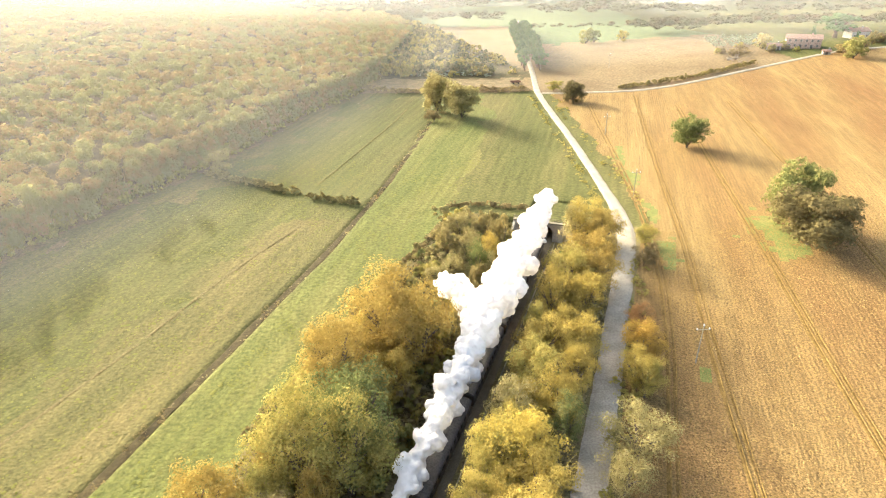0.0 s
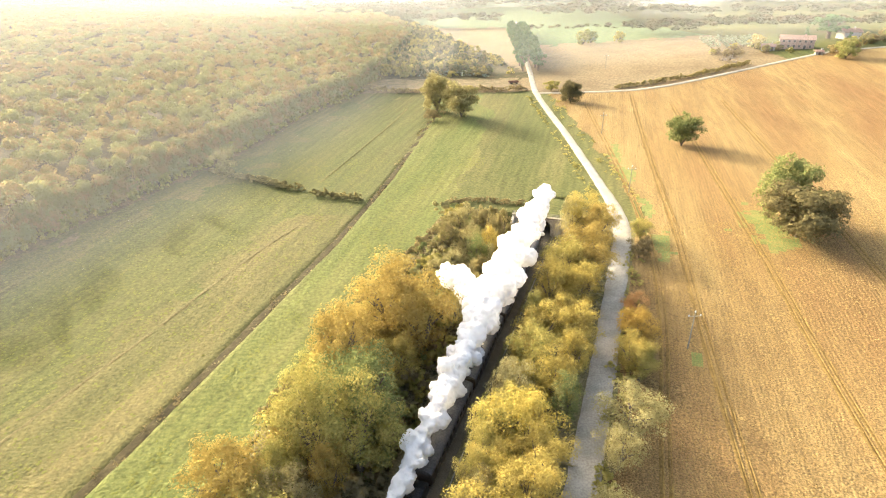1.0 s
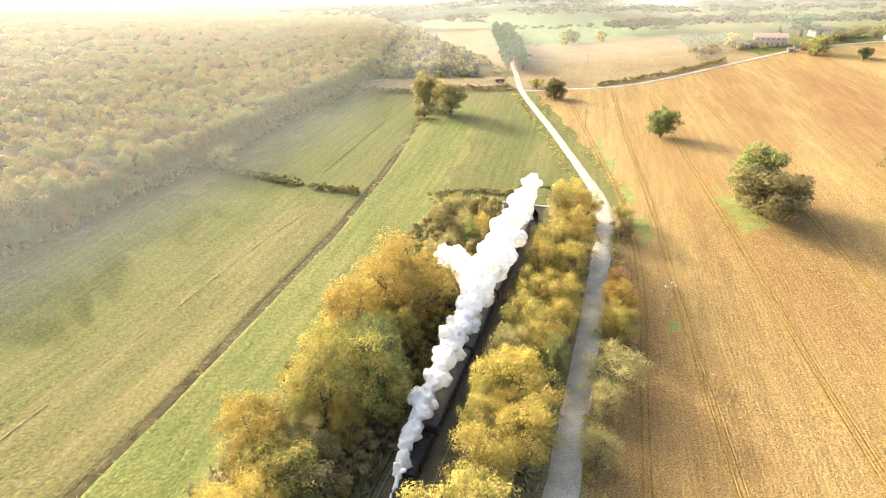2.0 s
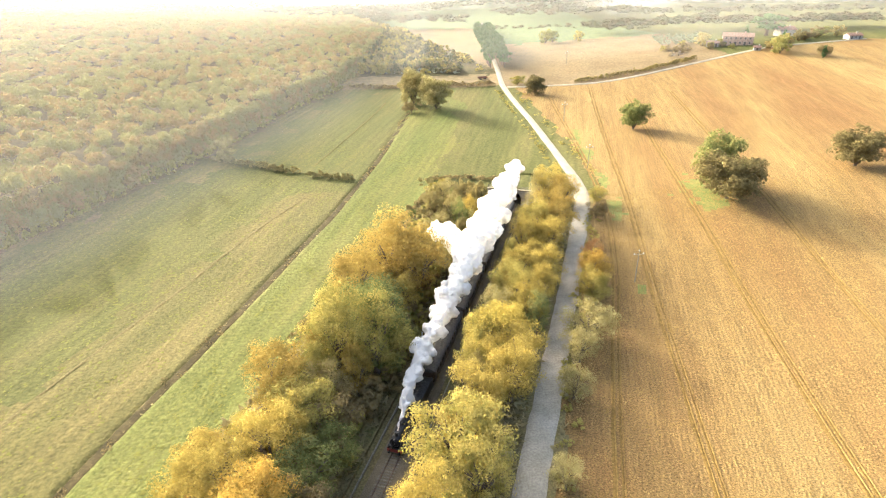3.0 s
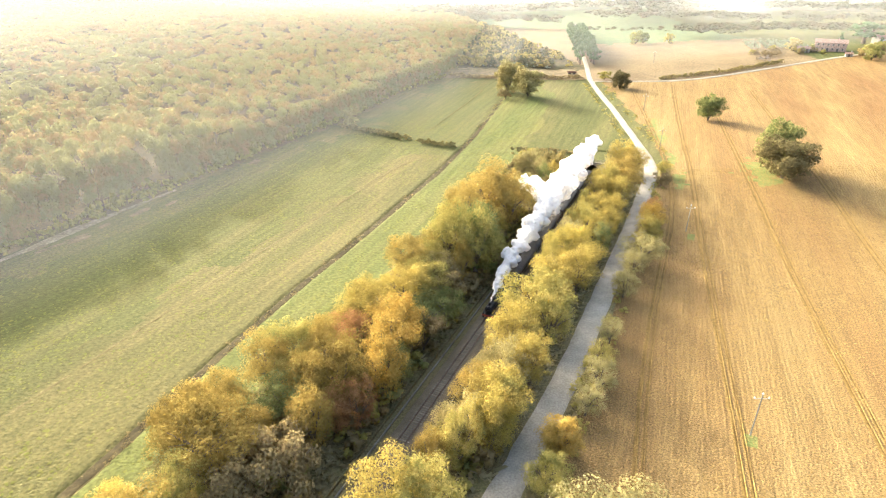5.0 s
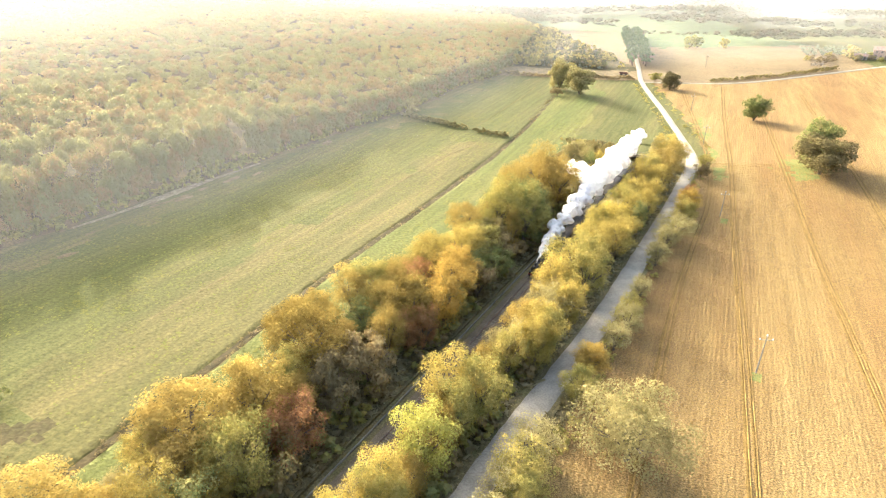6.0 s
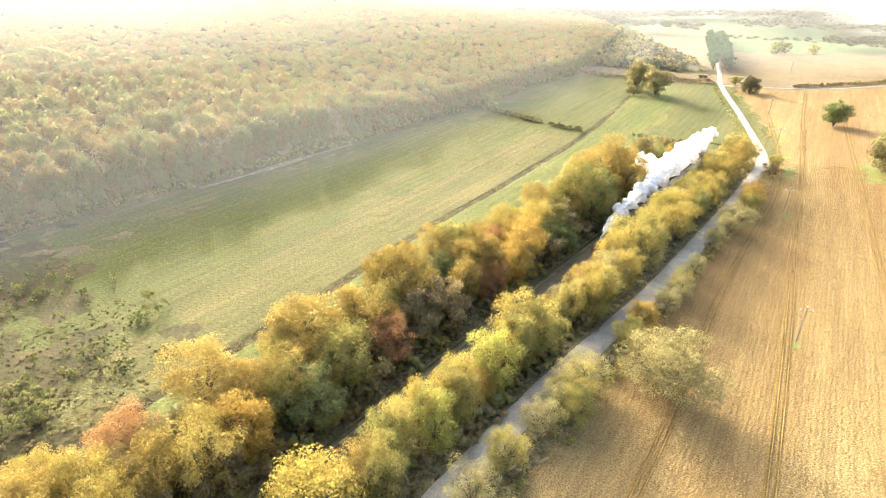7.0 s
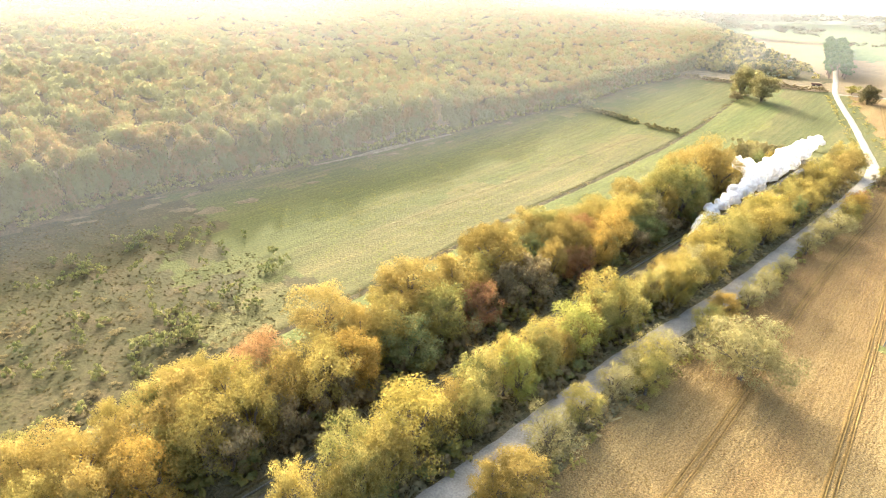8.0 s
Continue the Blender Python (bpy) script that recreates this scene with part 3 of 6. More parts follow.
RIGHT_BANK_A = [
    (-100, 9.4, 3.5, 10.9, "y"), (-92, 14.2, 3.5, 10.9, "l"), (-91, 10.5, 4.9, 12.2, "l"), (-87, 14.7, 3.9, 11.3, "y"),
    (-79, 11.8, 6.8, 13.8, "Y"), (-69, 15.0, 3.2, 10.7, "l"), (-65, 11.2, 4.0, 11.4, "l"), (-61, 10.2, 3.2, 10.8, "l"),
    (-56, 14.5, 3.5, 11.0, "G"), (-55, 9.9, 3.0, 10.5, "y"), (-49, 13.4, 4.1, 11.5, "l"), (-46, 12.5, 3.6, 11.1, "y"),
    (-36, 13.1, 4.9, 12.2, "G"), (-28, 14.5, 3.8, 11.2, "l"), (-23, 10.6, 5.1, 12.3, "y"), (-22, 15.4, 4.7, 12.0, "l"),
    (-8, 12.2, 3.4, 11.9, "l"), (-5, 17.4, 3.0, 11.6, "y"), (-3, 16.7, 3.8, 12.2, "Y"), (-3, 12.1, 2.7, 11.3, "p"),
]
RIGHT_BANK_B = [
    (0, 17.1, 5.0, 12.3, "y"), (2, 18.0, 3.1, 11.7, "l"), (4, 14.7, 4.1, 12.5, "y"), (12, 13.9, 3.7, 12.2, "p"),
    (15, 18.4, 3.9, 12.4, "y"), (22, 10.6, 4.6, 12.9, "y"), (29, 17.3, 4.8, 13.0, "l"), (34, 11.9, 7.0, 14.9, "l"),
    (45, 12.2, 5.1, 13.3, "y"), (52, 17.9, 4.5, 12.8, "y"), (55, 9.2, 3.1, 11.2, "l"), (55, 12.9, 2.9, 11.0, "y"),
    (59, 17.3, 4.2, 12.1, "y"), (64, 10.0, 4.3, 12.1, "l"), (64, 13.6, 6.0, 14.1, "Y"), (74, 19.0, 2.5, 10.6, "g"),
    (75, 9.7, 3.9, 11.8, "p"), (78, 16.5, 3.8, 11.8, "y"), (83, 12.3, 4.5, 12.3, "l"), (86, 19.0, 3.1, 11.2, "y"),
]
RIGHT_BANK_C = [
    (93, 10.9, 4.5, 12.3, "y"), (94, 19.1, 4.0, 11.9, "y"), (98, 14.8, 4.2, 12.0, "y"), (109, 17.2, 4.0, 13.4, "y"),
    (109, 10.7, 4.3, 13.6, "y"), (119, 12.2, 5.3, 14.5, "l"), (120, 19.1, 4.5, 13.8, "o"), (126, 17.8, 6.0, 15.1, "o"),
    (145, 19.4, 4.7, 14.0, "o"), (149, 10.0, 4.3, 13.6, "p"), (149, 13.2, 5.2, 14.4, "y"),
]
RIGHT_BANK = RIGHT_BANK_A + RIGHT_BANK_B + RIGHT_BANK_C
VERGE_A = [
    (-77, 24.7, 3.6, 8.6, "a"), (-73, 26.1, 4.0, 8.9, "a"), (-63, 23.7, 4.4, 9.2, "p"), (-53, 23.5, 3.3, 8.3, "l"),
    (-43, 23.8, 3.6, 8.5, "p"), (-37, 27.6, 3.0, 8.0, "l"), (-36, 23.8, 3.3, 8.3, "p"), (-33, 25.6, 4.5, 9.4, "l"),
    (-26, 25.0, 4.1, 9.0, "p"), (-9, 26.6, 3.3, 8.3, "l"), (-1, 26.3, 3.2, 8.3, "a"), (0, 26.6, 3.1, 7.6, "O"),
    (11, 28.3, 3.0, 7.6, "p"), (18, 29.0, 3.4, 8.4, "p"), (24, 28.0, 2.8, 7.4, "l"), (35, 28.4, 2.6, 7.2, "p"),
    (56, 27.8, 3.3, 7.8, "p"), (67, 27.9, 3.5, 9.0, "p"), (75, 28.5, 5.7, 9.8, "p"), (90, 30.4, 2.8, 8.4, "l"),
]
VERGE_B = [
    (92, 28.0, 3.6, 9.1, "y"), (101, 29.3, 3.9, 9.3, "O"), (110, 28.3, 2.6, 8.2, "r"), (139, 28.0, 2.8, 8.4, "b"),
    (150, 28.1, 3.0, 8.6, "l"),
]
VERGE = VERGE_A + VERGE_B


def clear_of_road(s, d, r):
    """Keeps a bank tree's crown from hanging over the carriageway."""
    x, y = at(s, 21)
    mid = rail(float(line_x(ROAD_LINE, y)), y)[1]
    if d < mid:
        return min(d, mid - 2.7 - 0.8 * r)
    return max(d, mid + 2.6 + 0.62 * r)


rng = np.random.default_rng(5)
BANK_TREES = ((LEFT_BANK, "on the bank of the cutting", "trees on the field-side bank"), (RIGHT_BANK, "between railway and gravel road", "trees between railway and road"),
              (VERGE, "on the verge by the ploughed field", "trees on the road verge"))
for rows, where, group in BANK_TREES:
    for i, (s, d, r, top, c) in enumerate(rows):
        if rows is RIGHT_BANK and s < -15:
            d, top = max(8.0, d - 2.6), top + 1.2
        if rows is LEFT_BANK and s < 45:
            r = r * 1.14
        x, y = at(s, d if rows is LEFT_BANK else clear_of_road(s, d, r))
        turn, h = rng.uniform(0, 6.28), top - ground(x, y)
        if c in "bd":
            plant(SHRUBS[i % 4], x, y, r / 2.9, h / 4.9, c, "%s shrub %s" % (COLOUR_WORDS[c], where), "shrub", group, turn)
        elif c == "p":
            plant(SPARSE[i % 3], x, y, r / 3.8, h / 9.0, c, "%s autumn tree %s" % (COLOUR_WORDS[c], where), "tree", group, turn)
        else:
            plant(STOCK[i % 6], x, y, r / 3.8, h / (10.0 + i % 6 % 3), c, "%s autumn tree %s" % (COLOUR_WORDS[c], where), "tree", group, turn)
taken = [(s, d) for rows in (LEFT_BANK, RIGHT_BANK) for s, d, *_ in rows]
for i in range(820):
    s = rng.uniform(-150, 98)
    left = i % 5 > 1
    d = -rng.uniform(11, 25) if left else rng.uniform(8.5, 12.5)
    if min(math.hypot(s - a, d - b) for a, b in taken) < (4.4 if left else 3.7):
        continue
    taken.append((s, d))
    c = "lyaayd"[rng.integers(6)]
    r = rng.uniform(2.6, 3.8)
    x, y = at(s, d if left else clear_of_road(s, d, r))
    h = rng.uniform(8, 11.5) - ground(x, y) - (2 if c == "d" else 0)
    plant(STOCK[i % 6], x, y, r / 3.8, h / (10.0 + i % 6 % 3), c, "%s autumn tree %s" % (COLOUR_WORDS[c], BANK_TREES[0 if left else 1][1]), "tree", BANK_TREES[0 if left else 1][2], rng.uniform(0, 6.28))
SHRUB_STOCK = SHRUBS.pop()
for stock in STOCK + SPARSE + SHRUBS:
    for o in (*stock.children_recursive, stock):
        bpy.data.objects.remove(o)

# ---- the wood on the hill: thousands of crowns, one thing ----
def wood(name, spots, mat_, seed, label, near_test):
    """Crowns joined into one mesh, with finer leaves where near_test gives more."""
    rng = np.random.default_rng(seed)
    kinds = {}
    for lod, (clumps, leaves, leaf) in {0: (15, 800, 0.3), 1: (11, 290, 0.46), 2: (8, 90, 0.8)}.items():
        kinds[lod] = [crown_points(np.random.default_rng(900 + lod * 10 + k), 1.0, 2.0, clumps, leaves, leaf / 3.6, jitter=0.14, reach=(0.14, 0.52), lump=(0.32, 0.5)) for k in range(7)]
    allq, tint = [], []
    for x, y, r, h, z, skirt in spots:
        lod = near_test(x, y)
        q = kinds[lod][rng.integers(7)]
        a = rng.uniform(0, 6.28)
        ca, sa = math.cos(a), math.sin(a)
        qq = np.empty_like(q)
        qq[..., 0] = (q[..., 0] * ca - q[..., 1] * sa) * r + x
        qq[..., 1] = (q[..., 0] * sa + q[..., 1] * ca) * r + y
        qq[..., 2] = q[..., 2] * h * (0.42 if skirt else 0.2) + z + h * (0.5 if skirt else 0.76)
        allq.append(qq)
        tint.append(np.full(len(q), rng.uniform(0, 1)))
    q = np.concatenate(allq)
    ob = quads_mesh(name, q.reshape(-1, 3), len(q), mat_, None, 3)
    at_ = ob.data.attributes.new("tree_tone", "FLOAT", "FACE")
    at_.data.foreach_set("value", np.concatenate(tint).astype(np.float32))
    return tagged(ob, label, "woodland", kind="stuff")


def wood_material(name, colours):
    m = leaf_material(name, colours, 0.4)
    n, l = m.node_tree.nodes, m.node_tree.links
    tone = n.new("ShaderNodeAttribute")
    tone.attribute_name = "tree_tone"
    geo = [k for k in n if k.type == "NEW_GEOMETRY"][0]
    mix = [k for k in n if k.type == "MATH"][0]
    ad = [k for k in n if k.type == "MATH"][1]
    l.new(tone.outputs["Fac"], ad.inputs[0])
    ad.inputs[1].default_value = 0.62
    mix.inputs[1].default_value = 0.15
    return m


WOOD_LEAVES = wood_material("oakwood_leaves", [(0.162, 0.143, 0.054), (0.238, 0.192, 0.071), (0.297, 0.192, 0.081), (0.238, 0.216, 0.081)])
rng = np.random.default_rng(31)
spots = []
y = -330.0
while y < 760:
    step = 6.6 if y < 300 else 7.6
    edge = float(line_x(WOOD_EDGE, y))
    w = 1.5
    while w < 560:
        gap = step * (1.0 if w < 120 else 1.35 if w < 300 else 1.8)
        x_, y_ = edge - w + rng.uniform(-1.6, 1.6), y + rng.uniform(-2.2, 2.2)
        r = rng.uniform(3.0, 4.5) * gap / 6.6
        tall = rng.uniform(16.0, 22.0) + (4.0 * noise.noise((0, y * 0.05, 1)) + 1.5 if w < 30 else 0)
        spots.append((x_, y_, r, tall * (1 - 0.3 * float(ramp(85, 165, y)))))
        w += gap * rng.uniform(0.85, 1.15)
    if y < 420:
        for row, off in ((0.0, 0.0), (0.0, 0.5), (4.0, 0.25), (4.0, 0.75)):
            low = rng.uniform(14, 19) if row else rng.uniform(8, 14)
            spots.append((edge - row - (5.0 if 56 < y < 104 else 0.0) + rng.uniform(-1.5, 1.5), y + off * step + rng.uniform(-0.8, 0.8), rng.uniform(2.8, 4.0), low * (1 - 0.3 * float(ramp(85, 165, y))), True))
    y += step
sx = np.array([p[0] for p in spots])
sy = np.array([p[1] for p in spots])
sz = terrain(sx, sy)
spots = [(*p[:4], z, len(p) > 4) for p, z in zip(spots, sz)]


def wood_detail(x, y):
    w = float(line_x(WOOD_EDGE, y)) - x
    return 0 if w < 34 and -140 < y < 230 else (1 if w < 130 and -200 < y < 330 else 2)


wood("oak_wood", spots, WOOD_LEAVES, 3, "dense autumn oak wood covering the hillside", wood_detail)

# ---- railway ----
def along(s0, s1, d, width, z0, z1, name, mat_, parent=None, step=3.0, bump=0.0):
    """A long bar beside the line: d metres to its right, with a slightly worn top edge."""
    verts, faces_ = [], []
    ss = np.arange(s0, s1 + 0.01, step)
    for i, s in enumerate(ss):
        w = bump * noise.noise((s * 0.4, d, 2))
        for dd, zz in ((-width / 2, z0), (-width / 2, z1 - 0.03 + w), (-width / 2 + 0.03, z1 + w), (width / 2 - 0.03, z1 + w), (width / 2, z1 - 0.03 + w), (width / 2, z0)):
            x, y = at(s, d + dd)
            verts.append((x, y, zz))
    for i in range(len(ss) - 1):
        for k in range(5):
            a = i * 6 + k
            faces_.append((a, a + 6, a + 7, a + 1))
    faces_ += [tuple(range(6)), tuple(reversed(range(len(verts) - 6, len(verts))))]
    return link_mesh(name, verts, faces_, mat_, parent)


# the bed of stones
bed_v, bed_f = [], []
bed_s = np.arange(-170, PORTAL + 15, 1.5)
for s in bed_s:
    for d, z in ((-3.3, -0.2), (-2.3, 0.12), (-1.7, 0.28), (-0.6, 0.3), (0.6, 0.3), (1.7, 0.28), (2.3, 0.12), (3.3, -0.2)):
        x, y = at(s, d + 0.12 * noise.noise((s, d, 1)))
        bed_v.append((x, y, RAIL_Z + z + 0.05 * noise.noise((s * 2, d * 2, 5))))
for i in range(len(bed_s) - 1):
    for k in range(7):
        a = i * 8 + k
        bed_f.append((a, a + 1, a + 9, a + 8))
tagged(link_mesh("track_bed", bed_v, bed_f, BALLAST, smooth=True), "grey-brown ballast bed of the railway", "track bed", kind="structure")
track = tagged(new("railway_track"), "single railway track on concrete sleepers in a cutting", "railway track")
TOP = RAIL_Z + 0.36
for d in (-0.75, 0.75):
    r_ = along(-170, PORTAL + 14, d, 0.075, TOP, TOP + 0.17, "rail", RAIL_STEEL, track, 6)
    along(-170, PORTAL + 14, d, 0.15, TOP - 0.02, TOP + 0.03, "rail_foot", RAIL_STEEL, r_, 6)
SLEEPER_TURN = Matrix.Rotation(-math.atan2(AX, AY), 4, "Z")
sl = bmesh.new()
add_box(sl, -1.25, 1.25, -0.14, 0.14, -0.14, 0.06, 0.025)
sleeper_mesh = bpy.data.meshes.new("sleeper")
sl.to_mesh(sleeper_mesh)
sl.free()
sleeper_mesh.materials.append(SLEEPER)
s = -35.0
while s < 145:
    ob = new("sleeper", sleeper_mesh)
    ob.parent = track
    ob.matrix_local = Matrix.Translation((*at(s, 0.02 * math.sin(s * 9)), TOP - 0.06)) @ SLEEPER_TURN
    s += 0.62
far_bm = bmesh.new()
for k in range(210):
    s = -35.6 - 0.62 * k
    add_box(far_bm, -1.25, 1.25, -0.14, 0.14, -0.14, 0.06, 0, Matrix.Translation((*at(s, 0), TOP - 0.06)) @ SLEEPER_TURN)
tagged(part("sleepers_far", far_bm, SLEEPER, track), kind="stuff").name = "sleeper_row"

trough = tagged(new("cable_trough"), "pale concrete cable trough along the foot of the bank", "cable trough")
for k in range(46):
    s = -128 + k * 6.2
    along(s, s + 6.1, -3.9, 0.3, RAIL_Z - 0.4, RAIL_Z + 0.36, "trough_cover", CONCRETE, trough, 6.1)
kerb = tagged(new("retaining_kerb"), "low mossy stone kerb between ballast and bank", "kerb")
for k in range(23):
    s = -128 + k * 12.4
    along(s, s + 12.3, -5.2, 0.35, RAIL_Z - 0.6, RAIL_Z + 0.62, "kerb_stone", BANK, kerb, 4.1, 0.12)
edge_kerb = tagged(new("drain_edge"), "narrow concrete drain edge beside the track", "drain")
for k in range(23):
    s = -128 + k * 12.4
    along(s, s + 12.3, 3.6, 0.22, RAIL_Z - 0.4, RAIL_Z + 0.16, "drain_stone", CONCRETE, edge_kerb, 4.1)

# ---- tunnel portal and its parapet ----
PORTAL_POSE = Matrix.Translation((*at(PORTAL, 0), RAIL_Z)) @ Matrix.Rotation(-math.atan2(AX, AY), 4, "Z")
portal = new("tunnel_portal")
portal.matrix_world = PORTAL_POSE
tagged(portal, "stone tunnel portal with a pale railed parapet", "tunnel portal")
wall_top, ring = 5.6, []
pv = [(-2.6, 0)] + [(2.6 * math.cos(a), 2.9 + 2.0 * math.sin(a)) for a in np.linspace(math.pi, 0, 15)] + [(2.6, 0)]
pb = bmesh.new()
outer = [(-9, 0)] + [(-9 + 18 * k / 14, wall_top) for k in range(15)] + [(9, 0)]
for y0, flip in ((-0.5, False), (0.5, True)):
    a = [pb.verts.new((x, y0, z)) for x, z in pv]
    b = [pb.verts.new((x, y0, z)) for x, z in outer]
    for i in range(len(a) - 1):
        f = [a[i], a[i + 1], b[i + 1], b[i]]
        pb.faces.new(f[::-1] if flip else f)
    ring.append((a, b))
for (a, b), (c, d_) in (((ring[0][0], ring[0][1]), (ring[1][0], ring[1][1])),):
    for i in range(len(a) - 1):
        pb.faces.new((a[i], c[i], c[i + 1], a[i + 1]))
        pb.faces.new((b[i + 1], d_[i + 1], d_[i], b[i]))
part("front_wall", pb, STONE, portal)
vb = bmesh.new()
for i in range(len(pv) - 1):
    (x0, z0), (x1, z1) = pv[i], pv[i + 1]
    vb.faces.new([vb.verts.new(c) for c in ((x0, 0.4, z0), (x1, 0.4, z1), (x1, 15.8, z1), (x0, 15.8, z0))])
part("tunnel_lining", vb, STONE, portal, "sooty tunnel lining")
for k in range(15):
    a0, a1 = math.pi * k / 15 + 0.02, math.pi * (k + 1) / 15 - 0.02
    kb = bmesh.new()
    pts = [(r_ * math.cos(a) * 1.0, 2.9 + (r_ - 0.6) * math.sin(a)) for r_, a in ((2.62, a0), (3.15, a0), (3.15, a1), (2.62, a1))]
    f0 = [kb.verts.new((x, -0.6, z)) for x, z in pts]
    f1 = [kb.verts.new((x, -0.45, z)) for x, z in pts]
    kb.faces.new(f0[::-1])
    for i in range(4):
        kb.faces.new((f0[i], f0[(i + 1) % 4], f1[(i + 1) % 4], f1[i]))
    part("arch_stone", kb, STONE, portal)
for x in (-8.2, -5.2, 5.2, 8.2):
    part("pilaster", box(x - 0.45, x + 0.45, -0.95, -0.45, 0, wall_top, 0.05), STONE, portal)
part("coping", box(-9.4, 9.4, -0.8, 0.7, wall_top, wall_top + 0.35, 0.06), CONCRETE, portal, "pale concrete coping")
for k in range(7):
    x = -9 + 3 * k
    part("rail_post", box(x - 0.09, x + 0.09, -0.15, 0.05, wall_top + 0.3, wall_top + 1.35, 0.02), CONCRETE, portal)
for z in (0.8, 1.25):
    part("hand_rail", box(-9.2, 9.2, -0.12, 0.02, wall_top + z, wall_top + z + 0.14, 0.02), CONCRETE, portal, "white-painted hand rail")
roof_bm = box(-5.6, 5.6, 0.45, 16.6, 5.2, 6.0, 0.1)
tunnel_roof = part("tunnel_roof", roof_bm, MEADOW, portal, "grassed-over tunnel roof")
for x in (-9, 9):
    wb = bmesh.new()
    add_box(wb, x - 0.4, x + 0.4, -7, 0, 0, wall_top - 0.4, 0.05)
    for v in wb.verts:
        if v.co.y < -3 and v.co.z > 2:
            v.co.z = 2.4
    part("wing_wall", wb, STONE, portal)

# ---- train ----
IRON = material("black_iron", [(0.012, 0.012, 0.012), (0.03, 0.028, 0.026)], 1.5, 0.2, rough=0.45, metal=0.3, bump=0.1)
RED_PAINT = material("dark_red_paint", [(0.16, 0.03, 0.02), (0.22, 0.045, 0.03)], 1.2, 0.1, rough=0.5, bump=0.1)
COAL = material("coal", [(0.01, 0.01, 0.01), (0.035, 0.033, 0.03)], 0.5, 0.12, rough=0.6, bump=1.0)
COACH_BROWN = material("brown_coach_paint", [(0.045, 0.03, 0.022), (0.075, 0.05, 0.035)], 3, 0.3, rough=0.4, bump=0.05)
COACH_ROOF = material("grey_coach_roof", [(0.07, 0.065, 0.06), (0.11, 0.1, 0.09)], 3, 0.3, rough=0.7, bump=0.1)
GLASS = material("dark_window_glass", [(0.02, 0.022, 0.025), (0.04, 0.042, 0.045)], 2, 0.5, rough=0.08, bump=0)
STEEL = material("worn_wheel_steel", [(0.1, 0.09, 0.08), (0.18, 0.16, 0.14)], 1, 0.1, rough=0.4, metal=0.8, bump=0.1)
RAIL_TOP = TOP + 0.17
TURN_RAIL = Matrix.Rotation(-math.atan2(AX, AY), 4, "Z")


def wheelset(parent, y, r):
    ax = part("wheelset", tube((-0.85, y, r), (0.85, y, r), 0.09, n=10), STEEL, parent)
    for x in (-0.75, 0.75):
        wb = bmesh.new()
        add_tube(wb, (x - 0.07, y, r), (x + 0.07, y, r), r, n=24)
        add_tube(wb, (x - 0.16, y, r), (x + 0.16, y, r), r * 0.25, n=12)
        part("wheel", wb, RED_PAINT if r > 0.6 else STEEL, ax)


def buffers(parent, y, out):
    for x in (-0.88, 0.88):
        bb = bmesh.new()
        add_tube(bb, (x, y, 1.05), (x, y + out * 0.45, 1.05), 0.1, n=12)
        add_tube(bb, (x, y + out * 0.45, 1.05), (x, y + out * 0.55, 1.05), 0.24, n=20)
        part("buffer", bb, IRON, parent)


